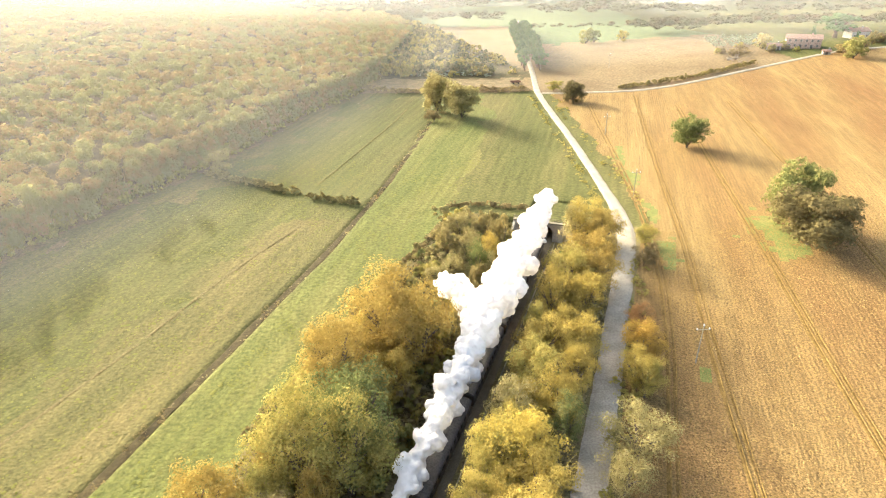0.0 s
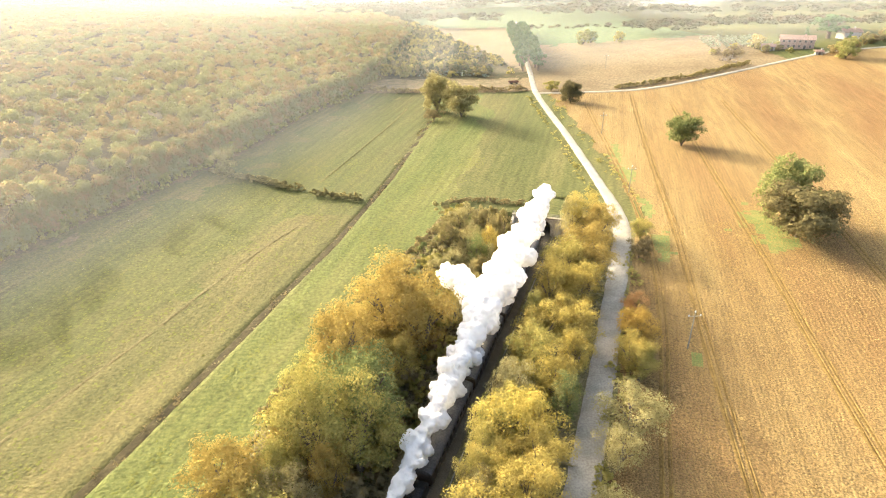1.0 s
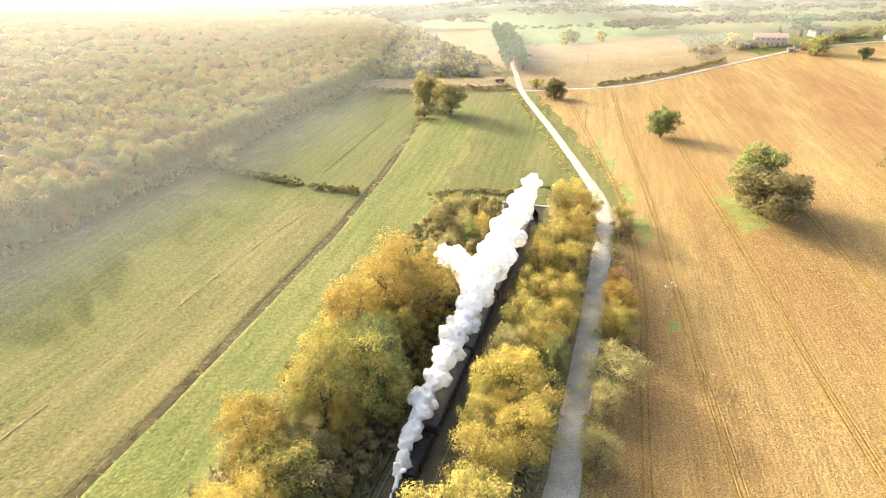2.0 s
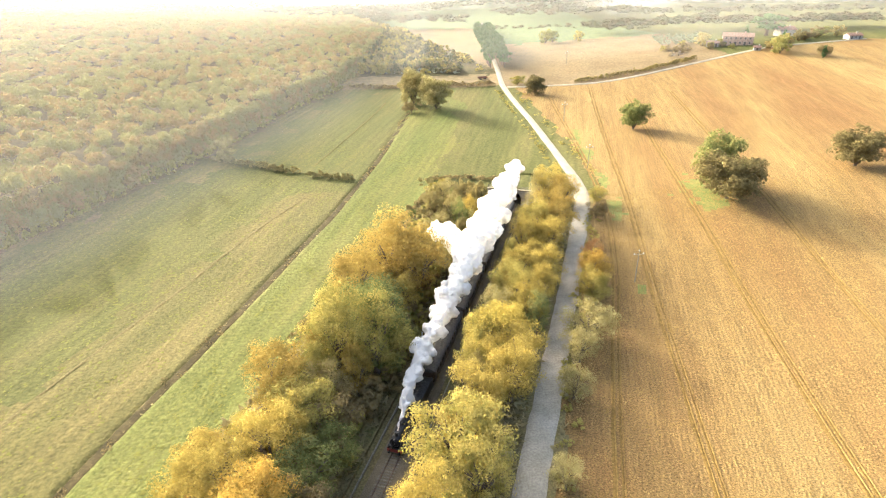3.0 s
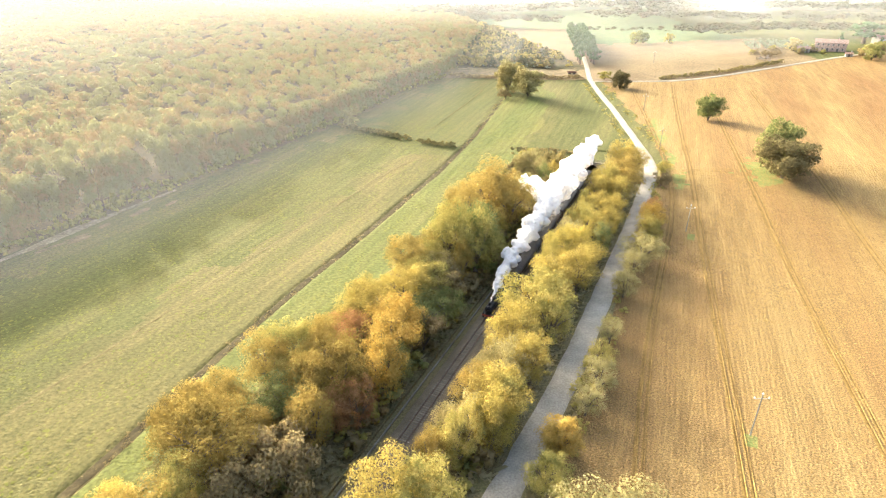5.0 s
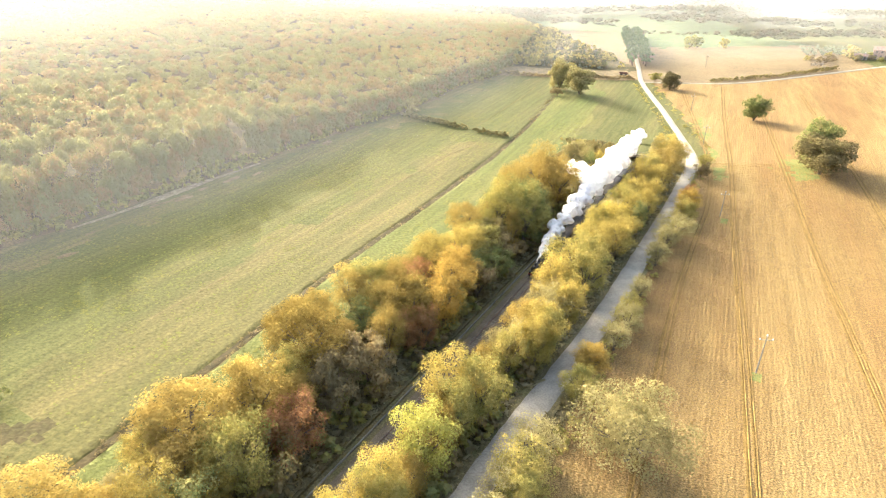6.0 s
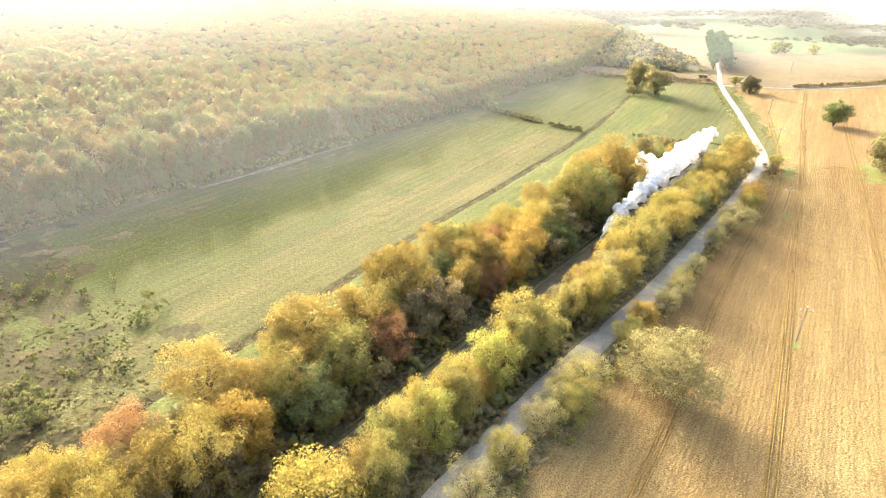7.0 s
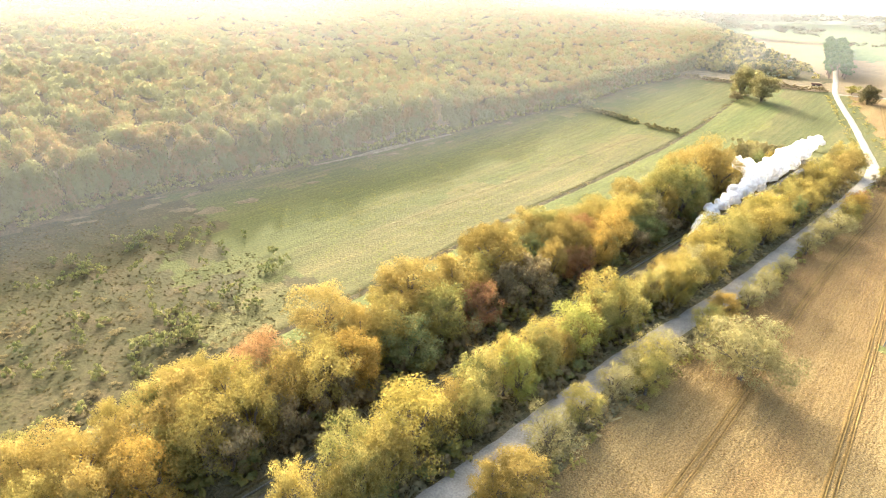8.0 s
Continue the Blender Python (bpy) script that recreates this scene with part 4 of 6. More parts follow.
def steam_engine(s):
    e = new("steam_locomotive")
    e.matrix_world = Matrix.Translation((*at(s, 0), RAIL_TOP)) @ TURN_RAIL
    tagged(e, "black steam locomotive with red wheels under a plume of steam", "locomotive")
    bo = bmesh.new()
    add_tube(bo, (0, 0.9, 2.55), (0, 8.3, 2.55), 0.86, n=32)
    add_tube(bo, (0, 3.4, 2.55), (0, 3.5, 2.55), 0.89, n=32)
    add_tube(bo, (0, 5.6, 2.55), (0, 5.7, 2.55), 0.89, n=32)
    boiler = part("boiler", bo, IRON, e, smooth=False)
    sb = bmesh.new()
    add_tube(sb, (0, 0.55, 2.55), (0, 2.2, 2.55), 0.93, n=32)
    add_tube(sb, (0, 0.35, 2.55), (0, 0.56, 2.55), 0.55, 0.82, n=32)
    smokebox = part("smokebox", sb, IRON, e)
    part("smokebox_handle", tube((0, 0.22, 2.55), (0, 0.4, 2.55), 0.09, n=10), STEEL, smokebox)
    ch = bmesh.new()
    add_tube(ch, (0, 1.45, 3.35), (0, 1.45, 4.05), 0.34, 0.3, 20)
    add_tube(ch, (0, 1.45, 4.05), (0, 1.45, 4.2), 0.4, 0.38, 20)
    part("chimney", ch, IRON, e)
    dm = bmesh.new()
    bmesh.ops.create_uvsphere(dm, u_segments=20, v_segments=10, radius=0.42, matrix=Matrix.Translation((0, 4.5, 3.45)) @ Matrix.Diagonal((1, 1.6, 1, 1)))
    part("dome", dm, IRON, e, smooth=True)
    cab = bmesh.new()
    for x0, x1, y0, y1, z0, z1 in ((-1.42, -1.36, 8.2, 10.5, 1.3, 3.0), (1.36, 1.42, 8.2, 10.5, 1.3, 3.0), (-1.42, 1.42, 8.15, 8.22, 1.3, 3.7), (-1.42, -1.36, 8.2, 8.5, 3.0, 3.7), (1.36, 1.42, 8.2, 8.5, 3.0, 3.7), (-1.42, -1.36, 10.2, 10.5, 3.0, 3.7), (1.36, 1.42, 10.2, 10.5, 3.0, 3.7)):
        add_box(cab, x0, x1, y0, y1, z0, z1)
    cab_ = part("cab", cab, IRON, e)
    rf = bmesh.new()
    for k in range(8):
        a0, a1 = math.pi * (k / 8 * 0.5 + 0.25), math.pi * ((k + 1) / 8 * 0.5 + 0.25)
        v = [rf.verts.new((2.1 * math.cos(a), y, 2.15 + 2.1 * math.sin(a) - 0.25 + 0.1)) for a, y in ((a0, 8.0), (a1, 8.0), (a1, 10.9), (a0, 10.9))]
        rf.faces.new(v)
    part("cab_roof", rf, IRON, cab_)
    for x in (-0.75, 0.75):
        part("front_window", box(x - 0.25, x + 0.25, 8.1, 8.16, 3.05, 3.45), GLASS, cab_)
    part("running_board_left", box(-1.42, -0.75, 0.6, 8.2, 1.5, 1.56, 0.01), IRON, e).name = "running_board"
    part("running_board", box(0.75, 1.42, 0.6, 8.2, 1.5, 1.56, 0.01), IRON, e)
    part("engine_frame", box(-0.6, 0.6, 0.3, 10.4, 0.75, 1.45, 0.03), IRON, e)
    part("buffer_beam", box(-1.4, 1.4, 0.18, 0.34, 0.75, 1.3, 0.02), RED_PAINT, e, "dark red buffer beam")
    buffers(e, 0.2, -1)
    for x in (-0.75, 0, 0.75):
        lb = bmesh.new()
        add_tube(lb, (x, 0.05, 1.55 if x else 3.62), (x, 0.3, 1.55 if x else 3.62), 0.15, n=16)
        part("headlamp", lb, STEEL, e)
    for x in (-1.2, 1.2):
        part("cylinder", tube((x, 0.7, 0.95), (x, 1.75, 0.95), 0.36, n=20), IRON, e)
        part("connecting_rod", box(x - 0.04, x + 0.04, 1.7, 7.4, 0.72, 0.86, 0.02), STEEL, e)
    wheelset(e, 1.6, 0.45)
    for y in (3.3, 5.2, 7.1):
        wheelset(e, y, 0.78)
    wheelset(e, 9.2, 0.5)
    t = new("tender")
    t.matrix_world = Matrix.Translation((*at(s + 11.0, 0), RAIL_TOP)) @ TURN_RAIL
    tagged(t, "black locomotive tender heaped with coal", "tender")
    part("water_tank", box(-1.4, 1.4, 0, 7.2, 1.1, 2.9, 0.06), IRON, t)
    for x in (-1.38, 1.38):
        part("side_sheet", box(x - 0.03, x + 0.03, 0, 6.0, 2.85, 3.45, 0.01), IRON, t)
    cb = bmesh.new()
    bmesh.ops.create_grid(cb, x_segments=12, y_segments=22, size=1, matrix=Matrix.Translation((0, 2.9, 2.95)) @ Matrix.Diagonal((1.3, 2.8, 1, 1)))
    for v in cb.verts:
        v.co.z += 0.55 * (1 - (v.co.x / 1.35) ** 2) * (1 - ((v.co.y - 2.9) / 3) ** 2) + 0.12 * noise.noise(v.co * 2.5)
    part("coal_heap", cb, COAL, t)
    part("tender_frame", box(-1.2, 1.2, 0.1, 7.1, 0.7, 1.1, 0.03), IRON, t)
    for y in (1.2, 3.5, 5.9):
        wheelset(t, y, 0.5)


def coach_mesh(s):
    c = new("passenger_coach")
    c.matrix_world = Matrix.Translation((*at(s, 0), RAIL_TOP)) @ TURN_RAIL
    tagged(c, "old brown passenger coach with grey roof behind the locomotive", "railway coach", "coaches of the train")
    L = 22.6
    part("body", box(-1.42, 1.42, 0.1, L - 0.1, 1.1, 3.2, 0.06), COACH_BROWN, c)
    rb = bmesh.new()
    arc = [(1.5 * math.cos(a), 3.15 + 0.72 * math.sin(a)) for a in np.linspace(0, math.pi, 13)]
    f0 = [rb.verts.new((x, 0, z)) for x, z in arc]
    f1 = [rb.verts.new((x, L, z)) for x, z in arc]
    for i in range(12):
        rb.faces.new((f0[i], f0[i + 1], f1[i + 1], f1[i]))
    rb.faces.new(f0[::-1])
    rb.faces.new(f1)
    roof = part("roof", rb, COACH_ROOF, c)
    for k in range(6):
        part("roof_vent", tube((0, 2.5 + 3.5 * k, 3.8), (0, 2.5 + 3.5 * k, 4.05), 0.16, 0.22, 10), COACH_ROOF, roof)
    for k in range(11):
        for x in (-1.43, 1.43):
            part("window", box(x - 0.012, x + 0.012, 1.5 + 1.85 * k, 2.6 + 1.85 * k, 2.15, 2.9), GLASS, c)
    for y in (0.7, L - 0.7):
        for x in (-1.43, 1.43):
            part("door", box(x - 0.02, x + 0.02, y - 0.35, y + 0.35, 1.15, 3.05, 0.008), COACH_BROWN, c)
    part("underframe", box(-1.2, 1.2, 0.2, L - 0.2, 0.75, 1.1, 0.03), IRON, c)
    for y in (2.6, 5.1, L - 5.1, L - 2.6):
        wheelset(c, y, 0.46)
    buffers(c, 0.0, -1)
    return c


TRAIN = 37.5
steam_engine(TRAIN)
coach = coach_mesh(TRAIN + 19.2)
for k in range(1, 4):
    s_ = TRAIN + 19.2 + 23.9 * k
    copy_thing(coach, Matrix.Translation((*at(s_, 0), RAIL_TOP)) @ TURN_RAIL)


# ---- steam ----
def steam_material(name, clear):
    m = bpy.data.materials.new(name)
    m.use_nodes = True
    n, l = m.node_tree.nodes, m.node_tree.links
    n.remove(n["Principled BSDF"])
    geo = n.new("ShaderNodeNewGeometry")
    nz = n.new("ShaderNodeTexNoise")
    nz.inputs["Scale"].default_value, nz.inputs["Detail"].default_value = 1.1, 5
    l.new(geo.outputs["Position"], nz.inputs["Vector"])
    bp = n.new("ShaderNodeBump")
    bp.inputs["Strength"].default_value, bp.inputs["Distance"].default_value = 0.9, 0.6
    l.new(nz.outputs["Fac"], bp.inputs["Height"])
    dif, tra, mx, tp, mt = n.new("ShaderNodeBsdfDiffuse"), n.new("ShaderNodeBsdfTranslucent"), n.new("ShaderNodeMixShader"), n.new("ShaderNodeBsdfTransparent"), n.new("ShaderNodeMixShader")
    dif.inputs["Color"].default_value = (0.82, 0.775, 0.715, 1)
    tra.inputs["Color"].default_value = (0.82, 0.775, 0.715, 1)
    l.new(bp.outputs["Normal"], dif.inputs["Normal"])
    mx.inputs[0].default_value = 0.42
    l.new(dif.outputs[0], mx.inputs[1])
    l.new(tra.outputs[0], mx.inputs[2])
    mr = n.new("ShaderNodeMapRange")
    mr.inputs["From Min"].default_value, mr.inputs["From Max"].default_value = 0.35, 0.6
    mr.inputs["To Min"].default_value, mr.inputs["To Max"].default_value = clear, clear * 0.35
    l.new(nz.outputs["Fac"], mr.inputs["Value"])
    l.new(mr.outputs[0], mt.inputs[0])
    l.new(mx.outputs[0], mt.inputs[1])
    l.new(tp.outputs[0], mt.inputs[2])
    l.new(mt.outputs[0], n["Material Output"].inputs["Surface"])
    return m


def plume_part(name, puffs, mat_, parent, size):
    """Puffs melted into one billowing skin."""
    base = bmesh.new()
    bmesh.ops.create_icosphere(base, subdivisions=2, radius=1)
    bv = np.array([v.co for v in base.verts])
    bf = np.array([[v.index for v in f.verts] for f in base.faces])
    base.free()
    vv = [bv * r + np.array([x, y, z]) for x, y, z, r in puffs]
    ff = [bf + k * len(bv) for k in range(len(puffs))]
    ob = link_mesh(name, np.concatenate(vv).tolist(), np.concatenate(ff).tolist(), mat_, parent, smooth=True)
    melt = ob.modifiers.new("melt", "REMESH")
    melt.mode, melt.voxel_size, melt.use_smooth_shade = "VOXEL", size, True
    for k, (scale, strength) in enumerate(((3.2, 1.9), (1.3, 1.0), (0.55, 0.5))):
        tex = bpy.data.textures.new("billow_%d" % k, "CLOUDS")
        tex.noise_scale, tex.noise_depth = scale, 3
        d = ob.modifiers.new("billow", "DISPLACE")
        d.texture, d.texture_coords, d.strength, d.mid_level = tex, "GLOBAL", strength, 0.5
    return ob


plume = tagged(new("steam_plume"), "billowing white steam trailing from the locomotive chimney", "steam")
rng = np.random.default_rng(12)
dense = []
key_s = [39.2, 44, 52, 62, 75, 92, 112, 132, 152]
key_d = [0, -0.4, -1.2, -1.0, -0.6, 0.0, 0.6, 1.6, 1.6]
key_z = [0.6, 1.8, 3.0, 4.6, 6.4, 8.4, 10.4, 11.6, 12.6]
key_r = [0.45, 1.3, 2.1, 2.8, 3.6, 5.0, 5.4, 4.4, 2.6]
s = 39.2
while s < 151:
    r, d, z = np.interp(s, key_s, key_r), np.interp(s, key_s, key_d), np.interp(s, key_s, key_z)
    dense.append((*at(s, d + 0.25 * r * noise.noise((s * 0.2, 0, 5))), z + 0.25 * r * noise.noise((s * 0.2, 7, 5)), r * (0.5 + 0.25 * noise.noise((s * 0.15, 3, 1)))))
    s += max(0.3, r * 0.2)
for k in range(620):
    s = 39.5 + 113 * rng.uniform(0, 1) ** 1.15
    r, d, z = np.interp(s, key_s, key_r), np.interp(s, key_s, key_d), np.interp(s, key_s, key_z)
    v = rng.normal(size=3)
    v *= r * rng.uniform(0.3, 0.78) / np.linalg.norm(v)
    x, y = at(s + v[0], d + v[1])
    rr = r * (0.1 + 0.34 * rng.uniform(0, 1) ** 1.8)
    dense.append((x, y, z + v[2] * 0.9, rr))
side_puffs = []
for k in range(60):
    u = rng.uniform(0, 1)
    x, y = at(96 + 8 * u + rng.uniform(-2.4, 2.4), -2 - 10 * u + rng.uniform(-1.6, 1.6))
    side_puffs.append((x, y, 8.5 + rng.uniform(-1.8, 1.8), rng.uniform(0.9, 1.9) * (1.2 - 0.5 * u)))
STEAM = steam_material("dense_steam", 0.06)
fresh = [p for p in dense if rail(p[0], p[1])[0] < 78]
plume_part("billow", fresh, STEAM, plume, 0.28)
plume_part("tail", [p for p in dense if rail(p[0], p[1])[0] >= 78], STEAM, plume, 0.28)
plume_part("side_puff", side_puffs, STEAM, plume, 0.28)

# ---- tractor tracks in the ploughed field ----
RUT = material("pressed_wheel_rut", [(0.098, 0.061, 0.018), (0.14, 0.088, 0.027)], 6, 0.6, bump=0.6)
SPOIL = material("crumbled_rut_edge", [(0.158, 0.098, 0.028), (0.195, 0.128, 0.04)], 6, 0.5, bump=0.8)
TRACK_ONE = [(66, 280), (63, 247), (57, 174), (51, 125), (42, 89), (35, 69), (19, 18), (7, -31), (-2, -63), (-14, -100), (-40, -180)]
TRACK_TWO = [(92, 292), (87, 270), (71, 193), (60, 133), (51, 93), (43, 56), (32, 5), (22, -39), (10, -90), (-15, -180)]
TRACK_THREE = [(105, 270), (92, 202), (81, 144), (73, 98), (65, 58), (54, 0), (45, -45), (34, -90), (8, -190)]


def shifted(line, dx):
    return [(x + dx, y) for x, y in line]


for i, (line, w) in enumerate(((TRACK_ONE, 0.3), (TRACK_TWO, 0.32), (TRACK_THREE, 0.38), (shifted(TRACK_THREE, 24), 0.26))):
    rut = tagged(new("wheel_tracks"), "pair of tractor wheel ruts pressed into ploughed soil", "wheel tracks")
    for off in (-0.6, 0.7):
        r_ = ribbon("rut", shifted(line, off), w * (1.15 if off < 0 else 0.7), RUT, 0.07, 0.0, 4, 0.5, i + off, 0.12)
        r_.parent = rut
        e_ = ribbon("rut_edge", shifted(line, off + w + 0.1), 0.16 if off < 0 else 0.1, SPOIL, 0.07, 0.06, 4, 0.4, i + off, 0.15)
        e_.parent = rut

# ---- clods and tussocks ----
CLOD = leaf_material("dry_clods", [(0.167, 0.106, 0.037), (0.260, 0.175, 0.064), (0.353, 0.253, 0.103)], 0.0)
rng = np.random.default_rng(77)
n_clod = 115000
cy_ = -125 + 265 * rng.uniform(0, 1, n_clod) ** 1.35
cx_ = line_x(ROAD_LINE, cy_) + 6 + 80 * rng.uniform(0, 1, n_clod) ** 1.15
cx_ = np.round(cx_ / 0.9 - 0.25 * cy_ / 0.9) * 0.9 + 0.25 * cy_ + rng.normal(size=n_clod) * 0.42
octa = np.array([[1, 0, 0], [0, 1, 0], [-1, 0, 0], [0, -1, 0], [0, 0, 1.0]])
tri = np.array([[0, 1, 4], [1, 2, 4], [2, 3, 4], [3, 0, 4]])
cone = np.array([[1, 0, 0], [-0.5, 0.87, 0], [-0.5, -0.87, 0], [0, 0, 1.0]])
size = 0.09 + 0.13 * rng.uniform(0, 1, n_clod) ** 2
pts = cone[None] * size[:, None, None] * rng.uniform(0.6, 1.3, (n_clod, 4, 3)) * np.array([1, 1, 0.8])
ang = rng.uniform(0, 6.28, n_clod)
px_ = pts[..., 0] * np.cos(ang)[:, None] - pts[..., 1] * np.sin(ang)[:, None]
py_ = pts[..., 0] * np.sin(ang)[:, None] + pts[..., 1] * np.cos(ang)[:, None]
pts = np.stack([px_ + cx_[:, None], py_ + cy_[:, None], pts[..., 2] + (terrain(cx_, cy_) + 0.0)[:, None]], -1)
clods = bpy.data.meshes.new("clods")
clods.from_pydata(pts.reshape(-1, 3).tolist(), [], (np.array([[0, 1, 3], [1, 2, 3], [2, 0, 3]])[None] + 4 * np.arange(n_clod)[:, None, None]).reshape(-1, 3).tolist())
clods.materials.append(CLOD)
tagged(new("soil_clods", clods), "dry broken clods of ploughed soil", "soil", kind="stuff")

GRASS = leaf_material("tussock_grass", [(0.12, 0.14, 0.028), (0.16, 0.17, 0.036), (0.24, 0.21, 0.06)], 0.45)
DRY = leaf_material("dead_grass", [(0.13, 0.105, 0.045), (0.21, 0.17, 0.08), (0.3, 0.25, 0.13)], 0.45)


def tussocks(name, xs, ys, high, wide, mat_, label, seed, blades=3):
    rng = np.random.default_rng(seed)
    n = len(xs)
    zs = terrain(xs, ys)
    quads = []
    for k in range(blades):
        a = rng.uniform(0, 6.28, n)
        h, w = high * rng.uniform(0.5, 1.4, n), wide * rng.uniform(0.6, 1.3, n)
        lx, ly = rng.normal(size=n) * 1.3 * h, rng.normal(size=n) * 1.3 * h
        c, s_ = np.cos(a) * w / 2, np.sin(a) * w / 2
        quads.append(np.stack([np.stack([xs - c, ys - s_, zs - 0.1], 1), np.stack([xs + c, ys + s_, zs - 0.1], 1),
                               np.stack([xs + c * 0.6 + lx, ys + s_ * 0.6 + ly, zs + h], 1), np.stack([xs - c * 0.6 + lx, ys - s_ * 0.6 + ly, zs + h], 1)], 1))
    q = np.concatenate(quads)
    return tagged(quads_mesh(name, q.reshape(-1, 3), len(q), mat_), label, "grass", kind="stuff")


n_m = 46000
my = -125 + 330 * rng.uniform(0, 1, n_m) ** 1.15
lo, hi = line_x(WOOD_EDGE, my) + 6, -25 + 0.338 * my - 29
mx_ = lo + (hi - lo) * rng.uniform(0, 1, n_m)
lumpy = np.array([noise.noise((x * 0.05, y * 0.05, 4)) for x, y in zip(mx_, my)])
keep = (near_line(DITCH, mx_, my) > 4.2) & (near_line(FURROW_OLD, mx_, my) > 1.2) & (rail(mx_, my)[0] > -52 + 26 * lumpy) & (lumpy + rng.uniform(-0.5, 0.5, n_m) > -0.2)
mx_, my = mx_[keep], my[keep]
n_m = len(mx_)
size = 0.15 + 0.3 * rng.uniform(0, 1, n_m) ** 2
pts = octa[None] * size[:, None, None] * rng.uniform(0.7, 1.3, (n_m, 5, 3)) * np.array([1, 1, 0.36])
ang = rng.uniform(0, 6.28, n_m)
px_ = pts[..., 0] * np.cos(ang)[:, None] - pts[..., 1] * np.sin(ang)[:, None]
py_ = pts[..., 0] * np.sin(ang)[:, None] + pts[..., 1] * np.cos(ang)[:, None]
pts = np.stack([px_ + mx_[:, None], py_ + my[:, None], pts[..., 2] + terrain(mx_, my)[:, None] - 0.02], -1)
mounds = bpy.data.meshes.new("mounds")
mounds.from_pydata(pts.reshape(-1, 3).tolist(), [], (tri[None] + 5 * np.arange(n_m)[:, None, None]).reshape(-1, 3).tolist())
mounds.materials.append(leaf_material("grass_mounds", [(0.1, 0.106, 0.027), (0.13, 0.127, 0.034), (0.165, 0.146, 0.047)], 0.25))
mounds.shade_smooth()
tagged(new("grass_mounds", mounds), "small rounded tussocks of pasture grass", "grass", kind="stuff")
n_m = 6500
rs, rd = rng.uniform(-170, -44, n_m), -rng.uniform(28, 150, n_m)
rx_, ry_ = at(rs, rd)
patchy = np.array([noise.noise((x * 0.06, y * 0.06, 14)) for x, y in zip(rx_, ry_)])
keep = (rs < -72 + 30 * patchy) & (rx_ > line_x(WOOD_EDGE, ry_) + 5)
tussocks("pasture_tussocks", rx_[keep], ry_[keep], 0.16, 0.5, leaf_material("dun_tussock_grass", [(0.062, 0.06, 0.018), (0.09, 0.075, 0.026), (0.125, 0.092, 0.038)], 0.3), "dun and olive tussocks on rough pasture", 15, 3)
n_t = 300
ty = rng.uniform(-120, 200, n_t)
lo, hi = line_x(WOOD_EDGE, ty) + 8, -25 + 0.338 * ty - 30
tx = lo + (hi - lo) * rng.uniform(0, 1, n_t)
keep = near_line(DITCH, tx, ty) > 2
tussocks("meadow_tussocks", tx[keep], ty[keep], 0.05, 0.7, GRASS, "low green tussocks of meadow grass", 5)
dl = smooth_line(DITCH, 0.7)
side = rng.choice([-1.0, 1.0], len(dl)) * rng.uniform(0.1, 0.8, len(dl))
tussocks("ditch_reeds", dl[:, 0] + side, dl[:, 1] + rng.normal(size=len(dl)) * 0.3, 0.2, 0.5, DRY, "dead brown grass along the ditch", 6, 4)
lip = [(x + 0.9 * rng.choice([-1, 1]) + rng.normal() * 0.4, y, rng.uniform(0.4, 1.0), rng.uniform(0.5, 1.2)) for x, y in smooth_line(DITCH, 1.1) if noise.noise((x * 0.13, y * 0.13, 21)) > 0.12]
bs = rng.uniform(-150, PORTAL - 4, 15000)
bd = np.where(rng.uniform(size=15000) < 0.55, rng.uniform(-29, -6, 15000), rng.uniform(5, 27, 15000))
bx, by = at(bs, bd)
keep = near_line(ROAD_LINE, bx, by) > 3.2
tussocks("bank_grass", bx[keep], by[keep], 0.5, 0.8, DRY, "dead grass and brambles on the cutting banks", 12)

# ---- shrubs and hedges ----
def thicket(name, spots, mat_, label, category, seed, leaves=150, leaf=0.3):
    """Low shrubs joined into one thing."""
    rng = np.random.default_rng(seed)
    kinds = [crown_points(np.random.default_rng(700 + k), 1.0, 2.0, 9, leaves, leaf / 1.6) for k in range(6)]
    allq = []
    for x, y, r, h in spots:
        q = kinds[rng.integers(6)]
        a = rng.uniform(0, 6.28)
        ca, sa = math.cos(a), math.sin(a)
        qq = np.stack([(q[..., 0] * ca - q[..., 1] * sa) * r + x, (q[..., 0] * sa + q[..., 1] * ca) * r + y, q[..., 2] * h * 0.5 + ground(x, y) + h * 0.45], -1)
        allq.append(qq)
    q = np.concatenate(allq)
    return tagged(quads_mesh(name, q.reshape(-1, 3), len(q), mat_, None, 3), label, category, kind="stuff")


def hedge(line, r, h, mat_, label, seed, gap=0.9):
    rng = np.random.default_rng(seed)
    p = smooth_line(line, r * gap)
    return thicket("hedge", [(x + rng.normal() * 0.3 * r, y + rng.normal() * 0.3 * r, r * rng.uniform(0.8, 1.3), h * rng.uniform(0.7, 1.25)) for x, y in p], mat_, label, "hedge", seed)


thicket("ditch_brambles", lip, LEAVES["b"], "low brown brambles along the lips of the ditch", "scrub", 27, 90, 0.22)
hedge([(-90, 190), (-72, 180.5), (-53, 171.6)], 1.6, 2.4, LEAVES["d"], "dull brown hedge across the meadow", 21)
hedge([(-48, 168.5), (-38, 165), (-32, 162)], 1.4, 2.2, LEAVES["d"], "dull brown hedge beside the ditch", 22)
hedge([(-48, 325), (-33, 317), (-14, 318), (11, 323), (40, 318)], 2.0, 3.0, LEAVES["b"], "dark field hedge at the end of the meadow", 23)
hedge([(88, 309), (112, 315), (132, 323), (158, 337), (175, 346)], 1.7, 2.6, LEAVES["d"], "drab hedge along the farm lane", 24)
